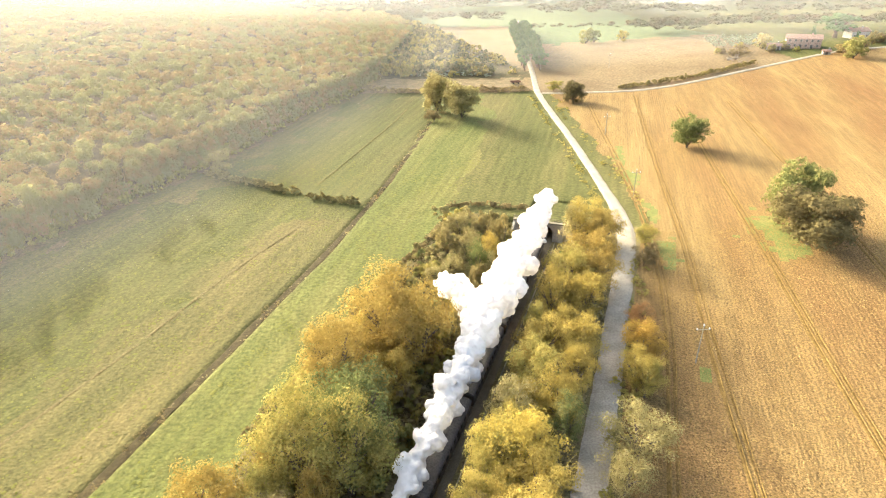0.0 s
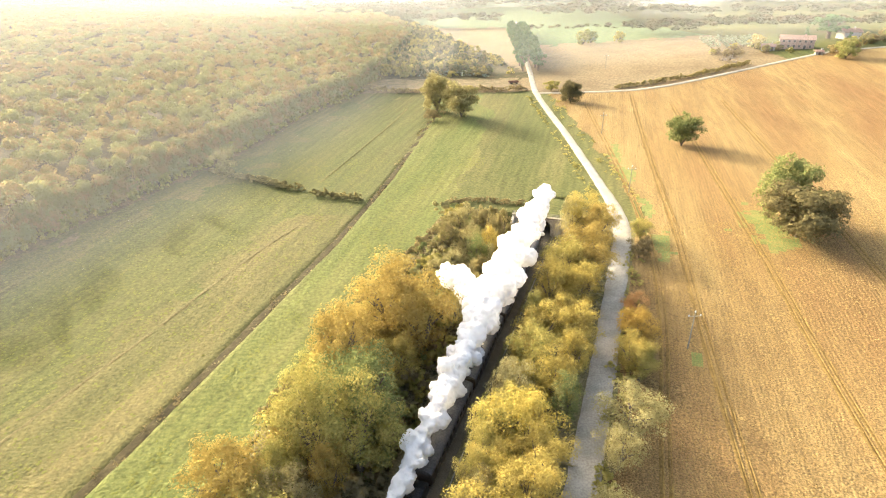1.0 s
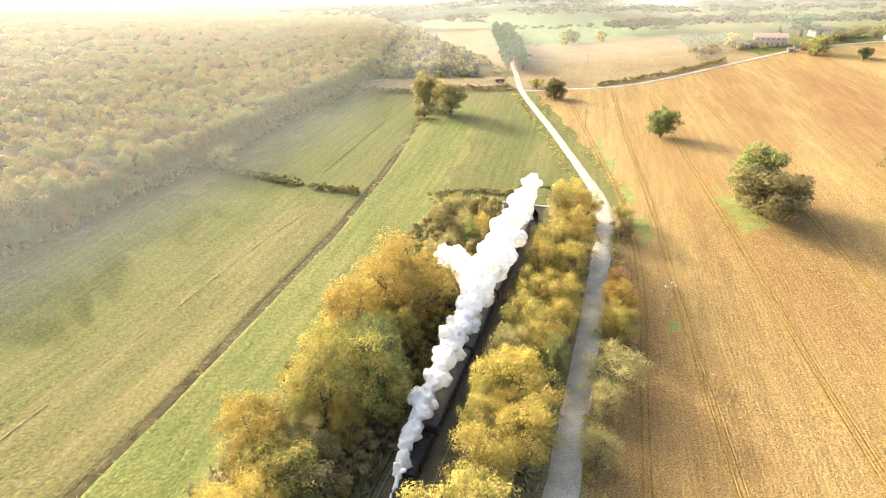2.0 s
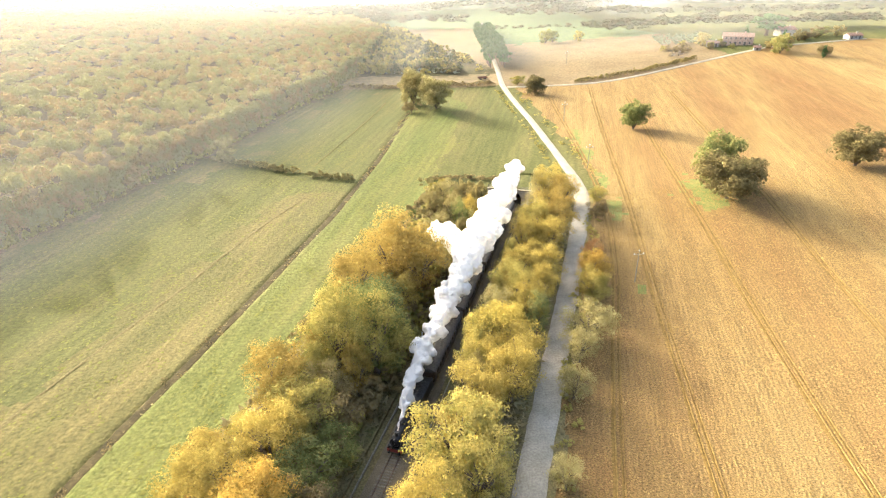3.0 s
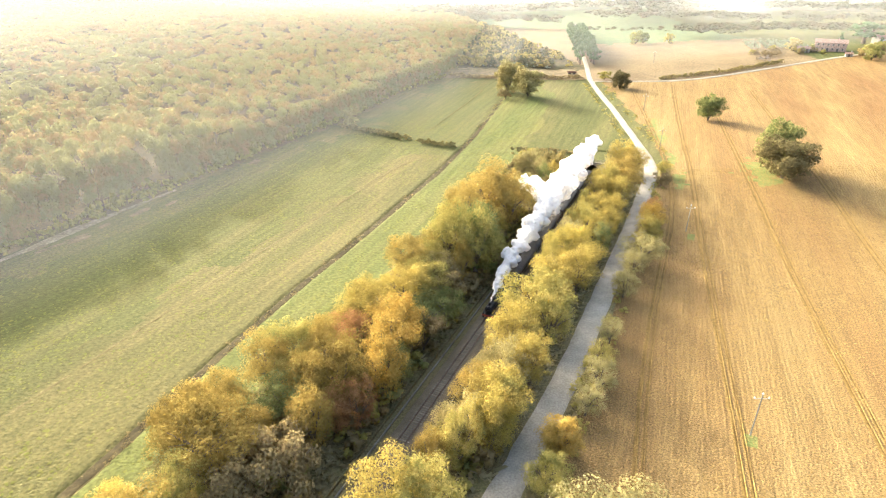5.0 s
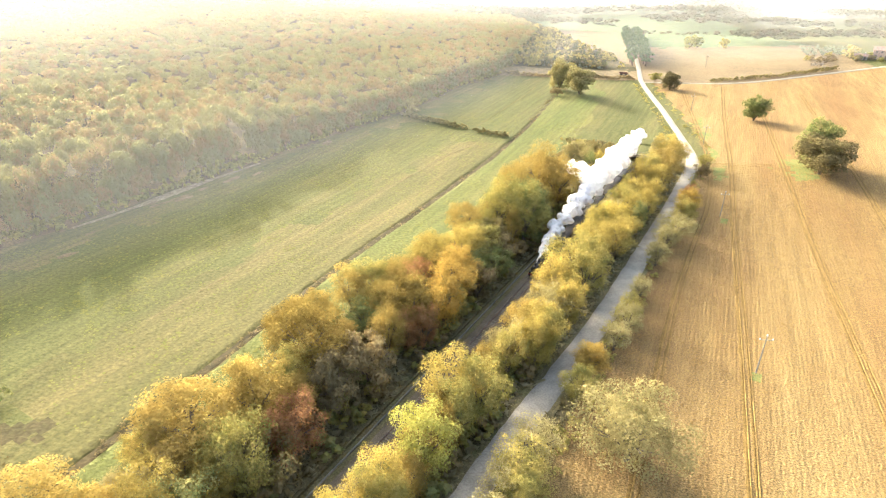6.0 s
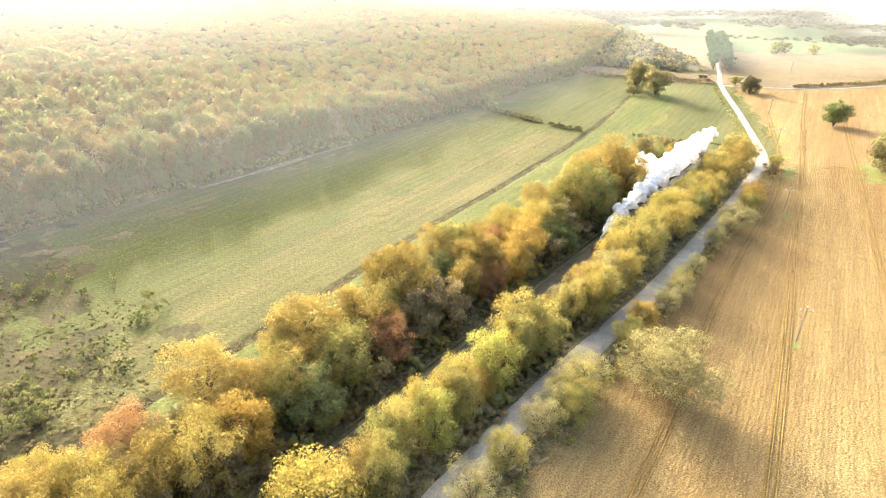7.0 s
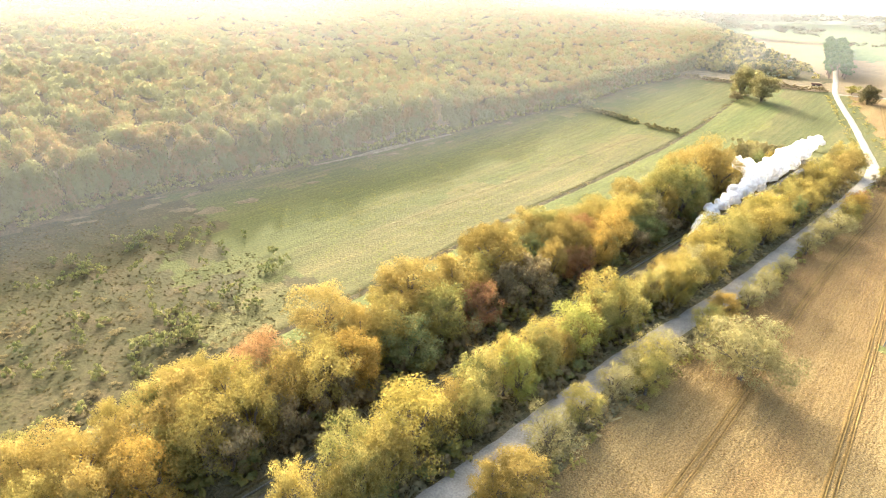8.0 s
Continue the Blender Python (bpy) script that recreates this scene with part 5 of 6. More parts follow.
hedge([(-3, 160), (4, 162), (15, 160), (28, 156)], 1.1, 1.6, LEAVES["b"], "brown hedge along the cutting rim", 25)
hedge([at(60, -31), at(90, -31), at(118, -30), at(140, -27), at(156, -22)], 1.0, 1.5, LEAVES["b"], "brown hedge between meadow and cutting", 26)
rng = np.random.default_rng(41)
under = []
for k in range(760):
    s = rng.uniform(-150, 150)
    d = -6.5 - 18 * rng.uniform(0, 1) ** 1.5 if k % 3 else rng.uniform(7.0, 16)
    under.append((*at(s, d), rng.uniform(1.3, 2.8), rng.uniform(2.0, 5.2)))
thicket("undergrowth", under[::2], LEAVES["b"], "brown undergrowth on the cutting banks", "undergrowth", 42, 220, 0.3)
thicket("undergrowth", under[1::4], LEAVES["g"], "dull green brambles on the cutting banks", "undergrowth", 43, 220, 0.3)
thicket("undergrowth", under[3::4], LEAVES["l"], "olive undergrowth on the cutting banks", "undergrowth", 44, 220, 0.3)
rim = [(*at(rng.uniform(98, 156), rng.uniform(-29, -8)), rng.uniform(1.6, 3.0), rng.uniform(3.2, 6.5)) for k in range(46)]
thicket("rim_scrub", rim[::2], LEAVES["d"], "grey-brown leafless scrub on the cutting bank", "scrub", 45, 320, 0.22)
thicket("rim_scrub", rim[1::2], LEAVES["p"], "pale straw-coloured scrub on the cutting bank", "scrub", 54, 300, 0.22)
verge_low = []
for k in range(150):
    s = rng.uniform(-120, 150)
    x, y = at(s, rng.uniform(25.5, 29.5))
    verge_low.append((x, y, rng.uniform(0.7, 1.6), rng.uniform(0.7, 2.0)))
thicket("verge_scrub", verge_low, LEAVES["l"], "olive weeds and brambles on the road verge", "scrub", 46, 130, 0.26)
roadside = []
for k in range(130):
    y = rng.uniform(160, 305)
    side = rng.choice([-1, 1])
    roadside.append((float(line_x(ROAD_LINE, y)) + side * rng.uniform(3.4, 6 if side < 0 else 9), y, rng.uniform(0.5, 1.3), rng.uniform(0.5, 1.3)))
thicket("roadside_weeds", roadside, LEAVES["l"], "olive weeds scattered along the gravel road", "weeds", 53, 90, 0.25)
pasture = []
for cs_, cd_, count, spread in ((-104, -90, 16, 6), (-95, -48, 16, 5), (-88, -53, 12, 5), (-85, -95, 18, 6), (-73, -91, 12, 5), (-65, -64, 9, 6), (-76, -56, 9, 6),
                                (-112, -61, 14, 6), (-101, -41, 10, 4), (-118, -92, 10, 7), (-90, -75, 7, 9), (-125, -45, 14, 9)):
    for k in range(count):
        pasture.append((*at(cs_ + rng.normal() * spread, cd_ + rng.normal() * spread), rng.uniform(0.8, 1.5), rng.uniform(1.8, 3.6)))
thicket("pasture_scrub", pasture, LEAVES["g"], "small dull green shrubs on rough pasture", "scrub", 47, 260, 0.2)
brown = [(*at(rng.uniform(-150, -80), -rng.uniform(28, 74)), rng.uniform(0.8, 1.8), rng.uniform(0.7, 1.5)) for k in range(110)]
thicket("bramble_patches", brown, LEAVES["b"], "brown bramble patches on rough pasture", "scrub", 48, 200, 0.18)
edge_low = []
for y in np.arange(-170, 320, 2.2):
    edge_low.append((float(line_x(WOOD_EDGE, y)) + rng.uniform(-2, 2), y, rng.uniform(1.5, 2.8), rng.uniform(3, 6.5)))
thicket("wood_edge_shrubs", edge_low, LEAVES["l"], "olive-brown shrubs along the edge of the wood", "undergrowth", 49, 170, 0.36)
far_scrub = []
while len(far_scrub) < 620:
    x, y = rng.uniform(-62, 38), rng.uniform(362, 640)
    if line_x(WOOD_EDGE, y) - 4 < x < 37 - 0.29 * (y - 405) and noise.noise((x * 0.05, y * 0.05, 6)) > -0.32:
        big = float(ramp(20, -40, x))
        far_scrub.append((x, y, rng.uniform(1.6, 3.0) + 1.3 * big, rng.uniform(2.5, 5) + 4.5 * big))
for k, (c, words) in enumerate((("d", "drab brown"), ("s", "dark green"), ("l", "olive"))):
    thicket("hillside_scrub", far_scrub[k::3], LEAVES[c], "%s scrub and small trees on the far slope" % words, "scrub", 50 + 7 * k, 110, 0.42)
logs = [(rng.uniform(-32, 22), rng.uniform(362, 380), rng.uniform(1.2, 2.2), rng.uniform(1.2, 2.2)) for k in range(60)]
thicket("brush_pile", logs, LEAVES["olive"], "grey heap of cut brushwood", "brush pile", 52, 70, 0.45)

# ---- single trees in the fields ----
FIELD = [make_tree(80 + k, 6.0, 11.0, 0.5, 80, 8000, 0.24) for k in range(3)]
WIDE = [make_tree(90, 8.0, 12.5, 2.2, 80, 15000, 0.155)]
GARDEN = [make_tree(92 + k, 4.0, 7.0, 0.5, 30, 1300, 0.3) for k in range(2)]
PINE = [make_tree(95 + k, 4.2, 15, 3.0, 40, 2200, 0.36) for k in range(2)]
OLIVE = [make_tree(98, 2.0, 3.6, 0.8, 14, 420, 0.22)]
CYPRESS = [make_tree(99, 1.3, 10, 0.4, 40, 1500, 0.3)]


def field_tree(k, x, y, r, h, c, label, category="tree", group=""):
    if y > 340:
        plant(GARDEN[k % 2], x, y, r / 3.9, h / 7.0, c, label, category, group, k * 1.7)
    else:
        plant(FIELD[k % 3], x, y, r / 5.8, h / 11.0, c, label, category, group, k * 1.7)


field_tree(0, 87.5, 208, 6.2, 12.0, "g", "round olive-green oak alone in the ploughed field")
field_tree(1, 90, 129, 9.5, 14.0, "k", "large dark brown oak alone in the ploughed field")
field_tree(2, 92, 140, 7.5, 17.0, "g", "olive-green oak behind the brown field oak")
field_tree(0, 143, 146, 9.0, 13.0, "k", "large oak far out in the ploughed field")
field_tree(1, 3, 266, 8.0, 15.5, "p", "pale yellow tree at the end of the meadow")
field_tree(2, -9, 279, 7.5, 17.5, "p", "tall olive-yellow tree by the ditch end")
plant(SHRUB_STOCK, -10, 260, 1.5, 1.3, "b", "brown bush at the end of the ditch", "shrub", "", 1.0)
field_tree(2, 59.5, 287, 5.6, 10.0, "k", "dark brown oak beside the road junction")
plant(SHRUB_STOCK, 54, 314, 1.5, 1.4, "l", "olive bush at the road junction", "shrub", "", 2.0)
plant(WIDE[0], 5.0, -29.5, 1.08, 0.95, "p", "wide pale straw-coloured thinning tree at the field edge", "tree", "", 0.6)
plant(SHRUB_STOCK, -85.5, 189, 1.5, 2.3, "p", "small pale yellow tree at the end of the hedge", "tree", "", 3.0)
field_tree(0, 103, 467, 6.0, 11, "g", "dark green tree in the far stubble field")
field_tree(1, 110, 470, 5.0, 9, "g", "dark green tree in the far stubble field")
field_tree(2, 131, 468, 4.5, 8, "l", "small olive tree at the far field edge")
for k in range(22):
    y = 374 + k * 9.5
    for side in (-1, 1):
        x = float(line_x(ROAD_LINE, y)) + side * 4.6 + rng.normal() * 0.6
        plant(PINE[k % 2], x, y, rng.uniform(0.8, 1.1), rng.uniform(0.75, 1.05), "pine", "dark green pine in the roadside avenue", "pine tree", "avenue of pines", rng.uniform(0, 6))
plant(PINE[0], 268, 425, 2.6, 1.1, "pine", "broad umbrella pine behind the farmhouse", "pine tree", "", 0)
for x, y, h in ((240, 404, 1.0), (262, 392, 0.8), (246, 322, 0.7)):
    plant(CYPRESS[0], x, y, 1.1, h, "pine", "slim dark cypress near the farmhouse", "cypress tree", "", x)
field_tree(0, 232, 345, 6.5, 11, "g", "dark tree beside the farm lane")
field_tree(1, 238, 352, 5, 9, "b", "brown tree beside the farm lane")
field_tree(2, 203, 396, 5.5, 9, "p", "pale tree beside the farmhouse")
for k in range(16):
    field_tree(k, 238 + k * 5.5 + rng.uniform(-3, 3), 366 + k * 4 + rng.uniform(-8, 8), rng.uniform(2.5, 5), rng.uniform(4, 9), "bldg"[k % 4], "autumn garden tree beside the farm", "tree", "farm garden trees")
field_tree(1, 252, 330, 4, 6, "b", "low brown tree by the farm paddock")
for k in range(42):
    x, y = 178 + (k % 7) * 5.2 + (k // 7) * 1.5 + rng.normal() * 0.5, 408 + (k // 7) * 6.5 - (k % 7) * 0.8
    plant(OLIVE[0], x, y, rng.uniform(0.85, 1.15), rng.uniform(0.85, 1.15), "olive", "small grey-green olive tree in a grove", "olive tree", "olive grove", rng.uniform(0, 6))
for k in range(14):
    field_tree(k, 170 + rng.uniform(0, 46), 372 + rng.uniform(0, 26), rng.uniform(2, 3.2), rng.uniform(3, 5), "bl"[k % 2], "garden shrub below the farmhouse", "shrub")
for stock in FIELD + WIDE + GARDEN + PINE + OLIVE + CYPRESS + [SHRUB_STOCK]:
    for o in (*stock.children_recursive, stock):
        bpy.data.objects.remove(o)

# ---- far woods ----
FAR_WOOD = wood_material("far_wood_leaves", [(0.07, 0.07, 0.04), (0.1, 0.092, 0.05), (0.13, 0.1, 0.055), (0.1, 0.1, 0.052)])


def grove(name, n, seed, x0, x1, y0, y1, test, r0, r1, h0, h1, label):
    rng = np.random.default_rng(seed)
    out = []
    while len(out) < n:
        x, y = rng.uniform(x0, x1), rng.uniform(y0, y1)
        if test(x, y):
            out.append((x, y, rng.uniform(r0, r1), rng.uniform(h0, h1), ground(x, y), False))
    return wood(name, out, FAR_WOOD, seed, label, lambda x, y: 2)


grove("wood_belt", 330, 61, 150, 420, 455, 540, lambda x, y: y > 460 + 0.02 * (x - 150) + 12 * noise.noise((x * 0.03, 0, 0)), 3.5, 6, 9, 14, "belt of autumn trees behind the farm")
grove("far_woods", 2600, 62, -250, 900, 640, 1080, lambda x, y: noise.noise((x * 0.006, y * 0.006, 2)) > -0.02 or y > 860, 5, 9, 11, 17, "hazy woods on the far hills")
grove("field_trees_far", 46, 63, 60, 240, 520, 620, lambda x, y: abs(math.sin(x * 0.02) * 20 + 560 - y) < 8, 2.5, 4.5, 5, 9, "row of small trees between far fields")

# ---- farm ----
PLASTER = material("pale_pink_plaster", [(0.32, 0.21, 0.155), (0.4, 0.275, 0.21)], 3, 0.3, bump=0.2)
WHITE_PLASTER = material("cream_plaster", [(0.315, 0.285, 0.232), (0.375, 0.345, 0.292)], 3, 0.3, bump=0.2)
TILE = material("terracotta_tiles", [(0.2, 0.125, 0.09), (0.27, 0.175, 0.13)], 1.2, 0.3, bump=0.8, per_object=0.1)
SHUTTER = material("dark_shutters", [(0.11, 0.09, 0.075), (0.15, 0.125, 0.1)], 1, 0.2, bump=0.2)


def farm_building(name, x, y, turn, w, dp, h, rise, mat_, label, rows, cols):
    """A gabled house: walls, two tiled roof slopes, windows and doors set into the long front."""
    z = ground(x, y) - 0.5
    b = new(name)
    b.matrix_world = Matrix.Translation((x, y, z)) @ Matrix.Rotation(radians(turn), 4, "Z")
    tagged(b, label, "house")
    bm = bmesh.new()
    v = [bm.verts.new(c) for c in ((-w / 2, -dp / 2, 0), (w / 2, -dp / 2, 0), (w / 2, dp / 2, 0), (-w / 2, dp / 2, 0), (-w / 2, -dp / 2, h), (w / 2, -dp / 2, h), (w / 2, dp / 2, h), (-w / 2, dp / 2, h), (-w / 2, 0, h + rise), (w / 2, 0, h + rise))]
    for f in ((0, 1, 5, 4), (2, 3, 7, 6), (1, 2, 6, 9, 5), (3, 0, 4, 8, 7)):
        bm.faces.new([v[i] for i in f])
    part("wall", bm, mat_, b)
    for sgn in (-1, 1):
        rb = bmesh.new()
        o = 0.5
        slope = rise / (dp / 2)
        lo_ = [(-w / 2 - o, sgn * (dp / 2 + o), h - slope * o), (w / 2 + o, sgn * (dp / 2 + o), h - slope * o), (w / 2 + o, 0, h + rise), (-w / 2 - o, 0, h + rise)]
        f0 = [rb.verts.new(c) for c in lo_]
        f1 = [rb.verts.new((c[0], c[1], c[2] + 0.22)) for c in lo_]
        rb.faces.new(f0)
        rb.faces.new(f1[::-1])
        for i in range(4):
            rb.faces.new((f0[i], f0[(i + 1) % 4], f1[(i + 1) % 4], f1[i]))
        bmesh.ops.recalc_face_normals(rb, faces=rb.faces)
        roof = part("roof", rb, TILE, b, "faded terracotta tile roof")
        n_ = int(w / 0.9)
        for k in range(n_):
            xx = -w / 2 + (k + 0.5) * w / n_
            part("tile_ridge", tube((xx, sgn * (dp / 2 + o), h - slope * o + 0.24), (xx, 0.0, h + rise + 0.24), 0.12, 0.12, 6), TILE, roof)
    part("chimney", box(w * 0.2, w * 0.2 + 0.8, -0.4, 0.4, h + rise * 0.6, h + rise + 1.1, 0.05), mat_, b)
    for r_ in range(rows):
        for c in range(cols):
            xx = -w / 2 + (c + 0.7) * w / (cols + 0.4)
            door = r_ == 0 and c % 2 == 0
            z0, z1 = (0.5, 2.7) if door else (r_ * 3.0 + 1.5, r_ * 3.0 + 2.7)
            wd = 0.65 if door else 0.5
            fr = part("door" if door else "window", box(xx - wd - 0.1, xx + wd + 0.1, -dp / 2 - 0.06, -dp / 2 + 0.05, z0 - 0.1, z1 + 0.1, 0.02), WHITE_PLASTER, b)
            part("leaf" if door else "pane", box(xx - wd, xx + wd, -dp / 2 - 0.09, -dp / 2 - 0.05, z0, z1), SHUTTER, fr)
    return b


farm_building("farmhouse", 226, 389, -24, 20, 9, 6.2, 2.2, PLASTER, "pink plastered farmhouse with terracotta roof on the rise", 2, 6)
farm_building("farm_annexe", 208, 389, -24, 8, 6, 3.0, 1.3, WHITE_PLASTER, "low cream farm annexe beside the farmhouse", 1, 3)
farm_building("barn", 282, 424, 10, 14, 8, 5.0, 2.2, WHITE_PLASTER, "cream barn with tiled roof among trees", 1, 4)
farm_building("cottage", 226, 362, -20, 4, 3.5, 2.4, 0.9, WHITE_PLASTER, "small white shed beside the farm lane", 1, 1)
farm_building("outhouse", 320, 400, 5, 11, 6, 3.2, 1.5, WHITE_PLASTER, "low cream outhouse beyond the barn", 1, 3)
WOOD = material("weathered_planks", [(0.16, 0.13, 0.1), (0.3, 0.26, 0.21)], 1.0, 0.1, bump=0.4, per_object=0.3)
pile = tagged(new("timber_pile"), "collapsed heap of weathered boards beside the lane", "timber pile")
for k in range(22):
    px, py = 170 + rng.normal() * 3.2, 361 + rng.normal() * 2.2
    pb = bmesh.new()
    add_box(pb, -2.4, 2.4, -0.22, 0.22, -0.05, 0.05, 0, Matrix.Translation((px, py, ground(px, py) + 0.3 + 1.8 * rng.uniform(0, 1))) @ Euler((rng.uniform(-0.6, 0.6), rng.uniform(-0.6, 0.6), rng.uniform(0, 3))).to_matrix().to_4x4())
    part("board", pb, WOOD, pile)
TARP = material("rusty_machine_paint", [(0.1, 0.05, 0.035), (0.2, 0.1, 0.06)], 1, 0.2, rough=0.6, bump=0.3)
trailer = tagged(new("farm_trailer"), "rusty farm trailer parked beside the road", "trailer")
trailer.matrix_world = Matrix.Translation((35.5, 339, ground(35.5, 339))) @ Matrix.Rotation(0.3, 4, "Z")
part("bed", box(-3, 3, -1.1, 1.1, 0.9, 1.05, 0.03), TARP, trailer)
for y in (-1.1, 1.05):
    part("side_board", box(-3, 3, y, y + 0.06, 1.05, 1.8, 0.02), TARP, trailer)
for x in (-1.6, 1.6):
    for y in (-1.15, 1.15):
        part("wheel", tube((x, y - 0.14, 0.48), (x, y + 0.14, 0.48), 0.48, n=18), COAL, trailer)
part("drawbar", tube((3, 0, 0.95), (4.6, 0, 0.6), 0.07, n=8), TARP, trailer)

# ---- line poles, sign ----
POLE_WOOD = material("pale_pole_concrete", [(0.174, 0.159, 0.126), (0.228, 0.210, 0.174)], 1.5, 0.2, bump=0.3)
PORCELAIN = material("white_insulator", [(0.4, 0.4, 0.38), (0.5, 0.5, 0.48)], 0.5, 0.1, rough=0.25, bump=0)


def line_pole(x, y, h):
    p = new("utility_pole")
    p.matrix_world = Matrix.Translation((x, y, ground(x, y))) @ Matrix.Rotation(0.1, 4, "Z")
    tagged(p, "slender pale utility pole with insulators in the ploughed field", "utility pole", "utility poles")
    part("shaft", tube((0, 0, -0.5), (0, 0, h), 0.13, 0.085, 12), POLE_WOOD, p)
    arm = part("crossarm", box(-1.25, 1.25, -0.06, 0.06, h - 0.95, h - 0.83, 0.015), POLE_WOOD, p)
    for xx in (-1.2, 1.2):
        ib = bmesh.new()
        add_tube(ib, (xx, 0, h - 0.83), (xx, 0, h - 0.72), 0.14, 0.16, 12)
        add_tube(ib, (xx, 0, h - 0.72), (xx, 0, h - 0.5), 0.16, 0.08, 12)
        part("insulator", ib, PORCELAIN, arm)
    ib = bmesh.new()
    add_tube(ib, (0, 0, h), (0, 0, h + 0.12), 0.15, 0.17, 12)
    add_tube(ib, (0, 0, h + 0.12), (0, 0, h + 0.36), 0.17, 0.08, 12)
    part("insulator", ib, PORCELAIN, p)


for x, y, h in ((45.2, 84.9, 8.6), (32.7, -0.6, 8.8), (55.5, 165, 8.8), (62, 230, 8.5), (96, 365, 8.5)):
    line_pole(x, y, h)
SIGN_WHITE = material("sign_white_enamel", [(0.7, 0.69, 0.64), (0.8, 0.79, 0.75)], 0.6, 0.1, rough=0.4, bump=0.05)
SIGN_BLACK = material("sign_black_enamel", [(0.02, 0.02, 0.02), (0.035, 0.035, 0.035)], 0.6, 0.1, rough=0.4, bump=0)
sx_, sy_ = at(70.8, -6.0)
sign = tagged(new("trackside_sign"), "white trackside board with dark squares on a post", "sign")
sign.matrix_world = Matrix.Translation((sx_, sy_, ground(sx_, sy_))) @ TURN_RAIL
part("post", tube((0, 0, -0.4), (0, 0, 2.6), 0.06, n=10), STEEL, sign)
for i, z in enumerate((0.9, 1.5, 2.1)):
    board = part("board", box(-0.42, 0.42, -0.09, -0.05, z, z + 0.55, 0.01), SIGN_WHITE, sign)
    part("panel", box(-0.2, 0.2, -0.1, -0.088, z + 0.14, z + 0.4), SIGN_BLACK, board)


# ---- valley haze: added translucent sheets stand in for it, lit by the sun ----
def haze_material(name, amount, z0, z1, tone=0.7):
    m = bpy.data.materials.new(name)
    m.use_nodes = True
    n, l = m.node_tree.nodes, m.node_tree.links
    n.remove(n["Principled BSDF"])
    geo = n.new("ShaderNodeNewGeometry")
    sep = n.new("ShaderNodeSeparateXYZ")
    l.new(geo.outputs["Position"], sep.inputs[0])
    over = n.new("ShaderNodeAttribute")
    over.attribute_name = "over_ground"
    up = n.new("ShaderNodeMapRange")
    up.interpolation_type = "SMOOTHSTEP"
    up.inputs["From Min"].default_value, up.inputs["From Max"].default_value = z0, z1
    l.new(over.outputs["Fac"], up.inputs["Value"])
    top = n.new("ShaderNodeMapRange")
    top.interpolation_type = "SMOOTHSTEP"
    top.inputs["From Min"].default_value, top.inputs["From Max"].default_value = 120, 85
    l.new(sep.outputs["Z"], top.inputs["Value"])
    nz = n.new("ShaderNodeTexNoise")
    nz.inputs["Scale"].default_value, nz.inputs["Detail"].default_value = 0.008, 3
    l.new(geo.outputs["Position"], nz.inputs["Vector"])
    wisp = n.new("ShaderNodeMapRange")
    wisp.inputs["From Min"].default_value, wisp.inputs["From Max"].default_value = 0.3, 0.7
    wisp.inputs["To Min"].default_value, wisp.inputs["To Max"].default_value = amount * 0.75, amount * 1.15
    l.new(nz.outputs["Fac"], wisp.inputs["Value"])
    a, b = n.new("ShaderNodeMath"), n.new("ShaderNodeMath")
    a.operation = b.operation = "MULTIPLY"
    b.use_clamp = True
    l.new(up.outputs[0], a.inputs[0])
    l.new(top.outputs[0], a.inputs[1])
    l.new(a.outputs[0], b.inputs[0])
    l.new(wisp.outputs[0], b.inputs[1])
    tra, dif, tp, mx, mt = n.new("ShaderNodeBsdfTranslucent"), n.new("ShaderNodeBsdfDiffuse"), n.new("ShaderNodeBsdfTransparent"), n.new("ShaderNodeMixShader"), n.new("ShaderNodeMixShader")
    tra.inputs["Color"].default_value = dif.inputs["Color"].default_value = (tone, tone, tone * 1.02, 1)
    mx.inputs[0].default_value = 0.3
    l.new(tra.outputs[0], mx.inputs[1])
    l.new(dif.outputs[0], mx.inputs[2])
    l.new(b.outputs[0], mt.inputs[0])
    l.new(tp.outputs[0], mt.inputs[1])
    l.new(mx.outputs[0], mt.inputs[2])
    l.new(mt.outputs[0], n["Material Output"].inputs["Surface"])
    return m


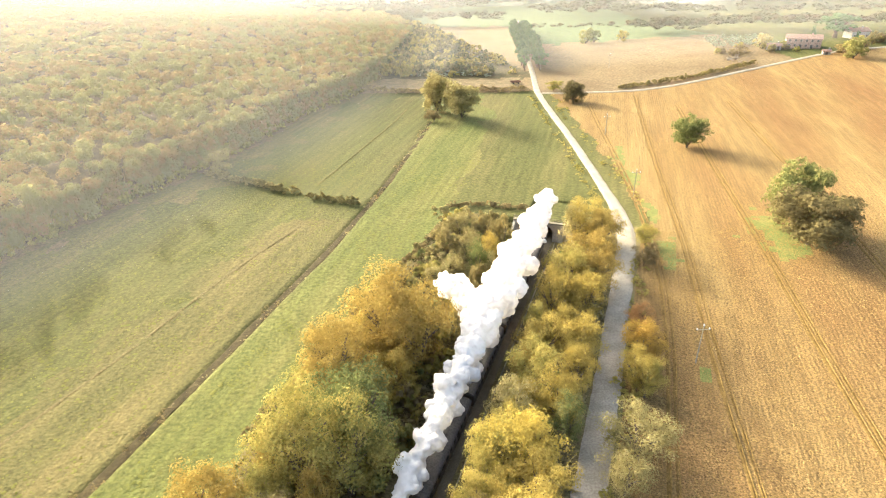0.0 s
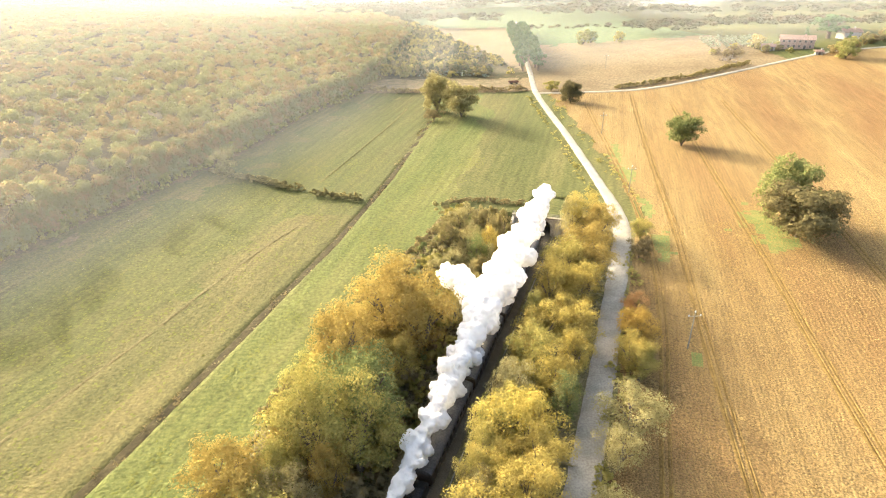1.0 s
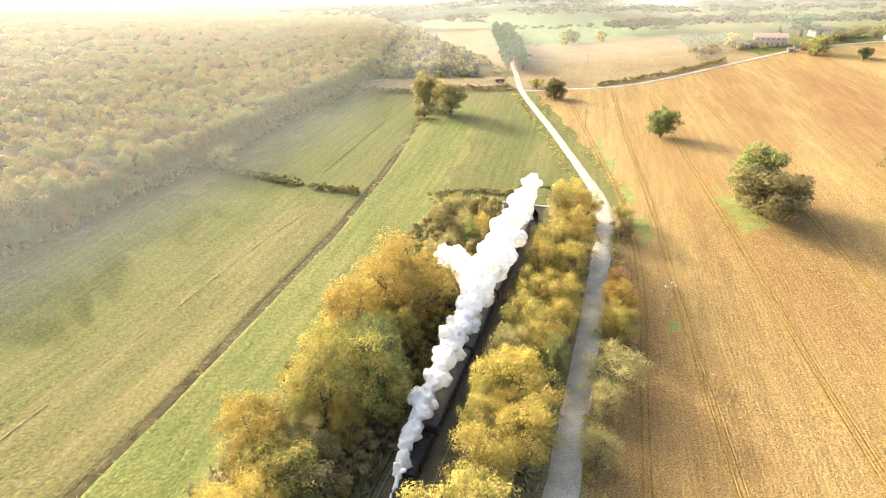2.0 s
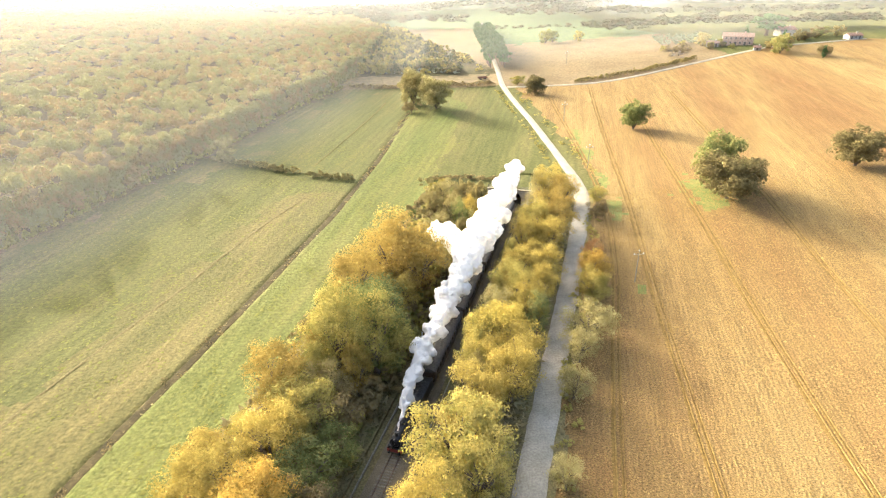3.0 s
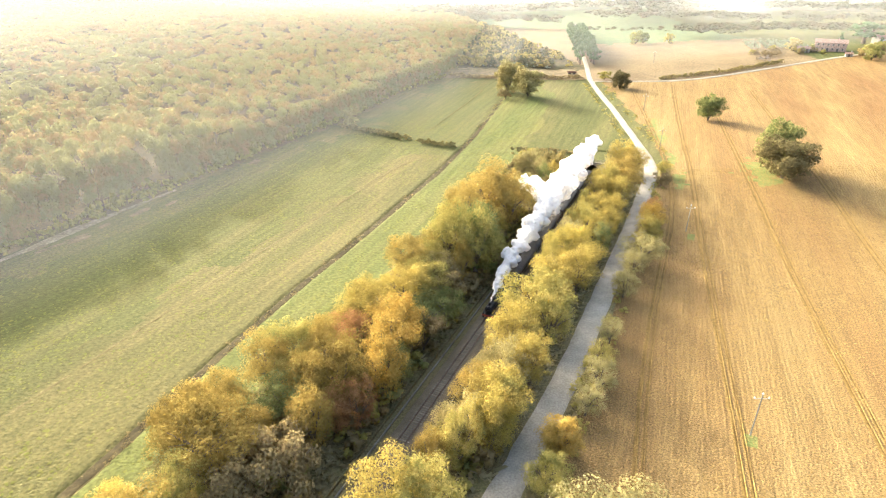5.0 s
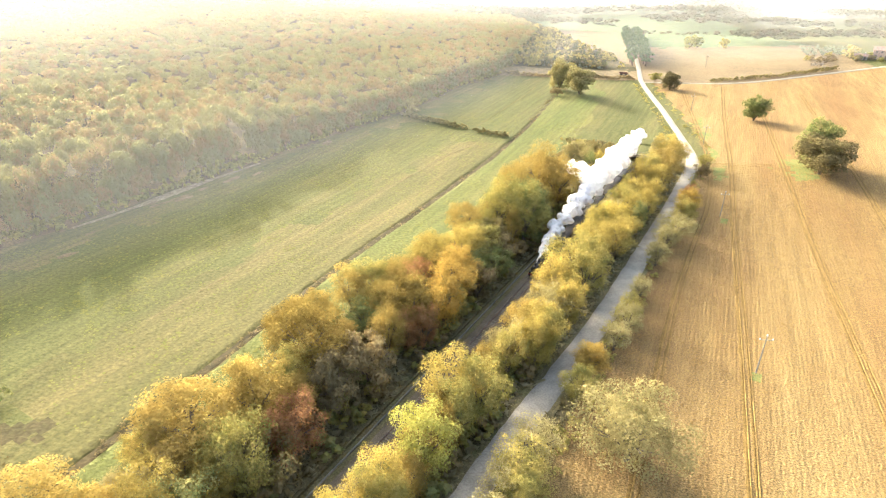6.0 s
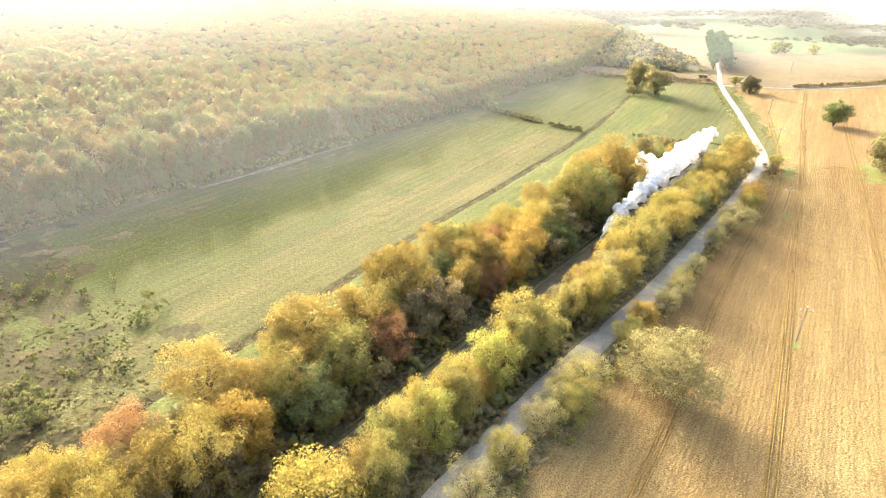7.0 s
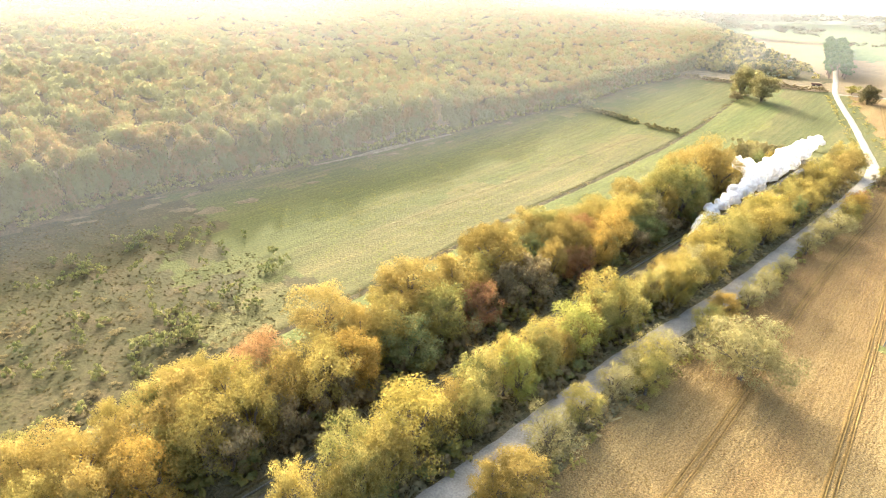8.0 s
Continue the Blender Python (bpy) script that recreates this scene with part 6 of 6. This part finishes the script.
def mist_veil(ux, uy, dist, half, amount, z0=10, z1=50, wave=1.0, tone=0.7):
    """A translucent sheet in place of haze across the valley, dist metres out along (ux, uy), gently waved, that thins
    out towards the ground.
    """
    n, levels = 70, np.arange(0, 124, 8.0)
    t = np.linspace(-half, half, n + 1)
    w = wave * (14 * np.sin(t * 0.011 + dist) + 9 * np.sin(t * 0.027 + 2 * dist))
    x, y = ux * (dist + w) + uy * t, uy * (dist + w) - ux * t
    base = terrain(x, y)
    verts = [(x[i], y[i], base[i] + z0 + z) for i in range(n + 1) for z in levels]
    k = len(levels)
    faces_ = [(i * k + j, (i + 1) * k + j, (i + 1) * k + j + 1, i * k + j + 1) for i in range(n) for j in range(k - 1)]
    ob = link_mesh("mist_veil", verts, faces_, haze_material("mist", amount, z0, z1, tone), smooth=True)
    at_ = ob.data.attributes.new("over_ground", "FLOAT", "POINT")
    at_.data.foreach_set("value", np.array([z + z0 for i in range(n + 1) for z in levels], np.float32))
    return tagged(ob, "thin sunlit sheet standing in for haze over the valley", "mist", kind="stuff")


def haze_along(line, off, amount, z0, z1, start=-1000, bell=None, tone=0.7):
    """A haze sheet that follows a broken line over the ground."""
    p = smooth_line(line, 12.0)
    levels = np.arange(0, 96, 8.0)
    x, y = p[:, 0] + off, p[:, 1]
    base = terrain(x, y)
    full = ramp(-400, -300, y) * (1 - ramp(330, 640, y)) * ramp(start, start + 90, x)
    if bell:
        full = np.exp(-((x - bell[0]) / bell[1]) ** 2)
    k = len(levels)
    verts = [(x[i], y[i], base[i] + z0 + z) for i in range(len(p)) for z in levels]
    faces_ = [(i * k + j, (i + 1) * k + j, (i + 1) * k + j + 1, i * k + j + 1) for i in range(len(p) - 1) for j in range(k - 1)]
    ob = link_mesh("mist_veil", verts, faces_, haze_material("mist", amount, z0, z1, tone), smooth=True)
    ob.data.attributes.new("over_ground", "FLOAT", "POINT").data.foreach_set("value", np.array([z0 + (min(z + z0, z1) - z0) * full[i] for i in range(len(p)) for z in levels], np.float32))
    return tagged(ob, "thin sunlit sheet standing in for haze and mist over fields and wood edge", "mist", kind="stuff")


haze_along(WOOD_EDGE, 46.0, 0.045, 0.0, 18)
haze_along([(-60, 350), (0, 342), (50, 345), (100, 352), (150, 356), (200, 366), (260, 384), (330, 406), (520, 440)], 0.0, 0.1, 0.5, 14, -60, tone=0.46)
haze_along([(90, 690), (180, 700), (300, 705), (430, 700)], 0.0, 0.28, -4.0, 8, bell=(252, 58), tone=0.42)
# farther sheets get a greyer colour, so the haze stays below white
for dist, amount, wave in ((250, 0.075, 0.6), (370, 0.1, 1), (560, 0.1, 1)):
    mist_veil(-0.866, 0.5, dist, 1500, amount, wave=wave, tone=0.7 if dist < 400 else 0.42)
mist_veil(0.0, 1.0, 540, 2600, 0.11, 1, 20, wave=0.4, tone=0.24)
mist_veil(0.0, 1.0, 900, 3000, 0.36, -20, 0, tone=0.26)
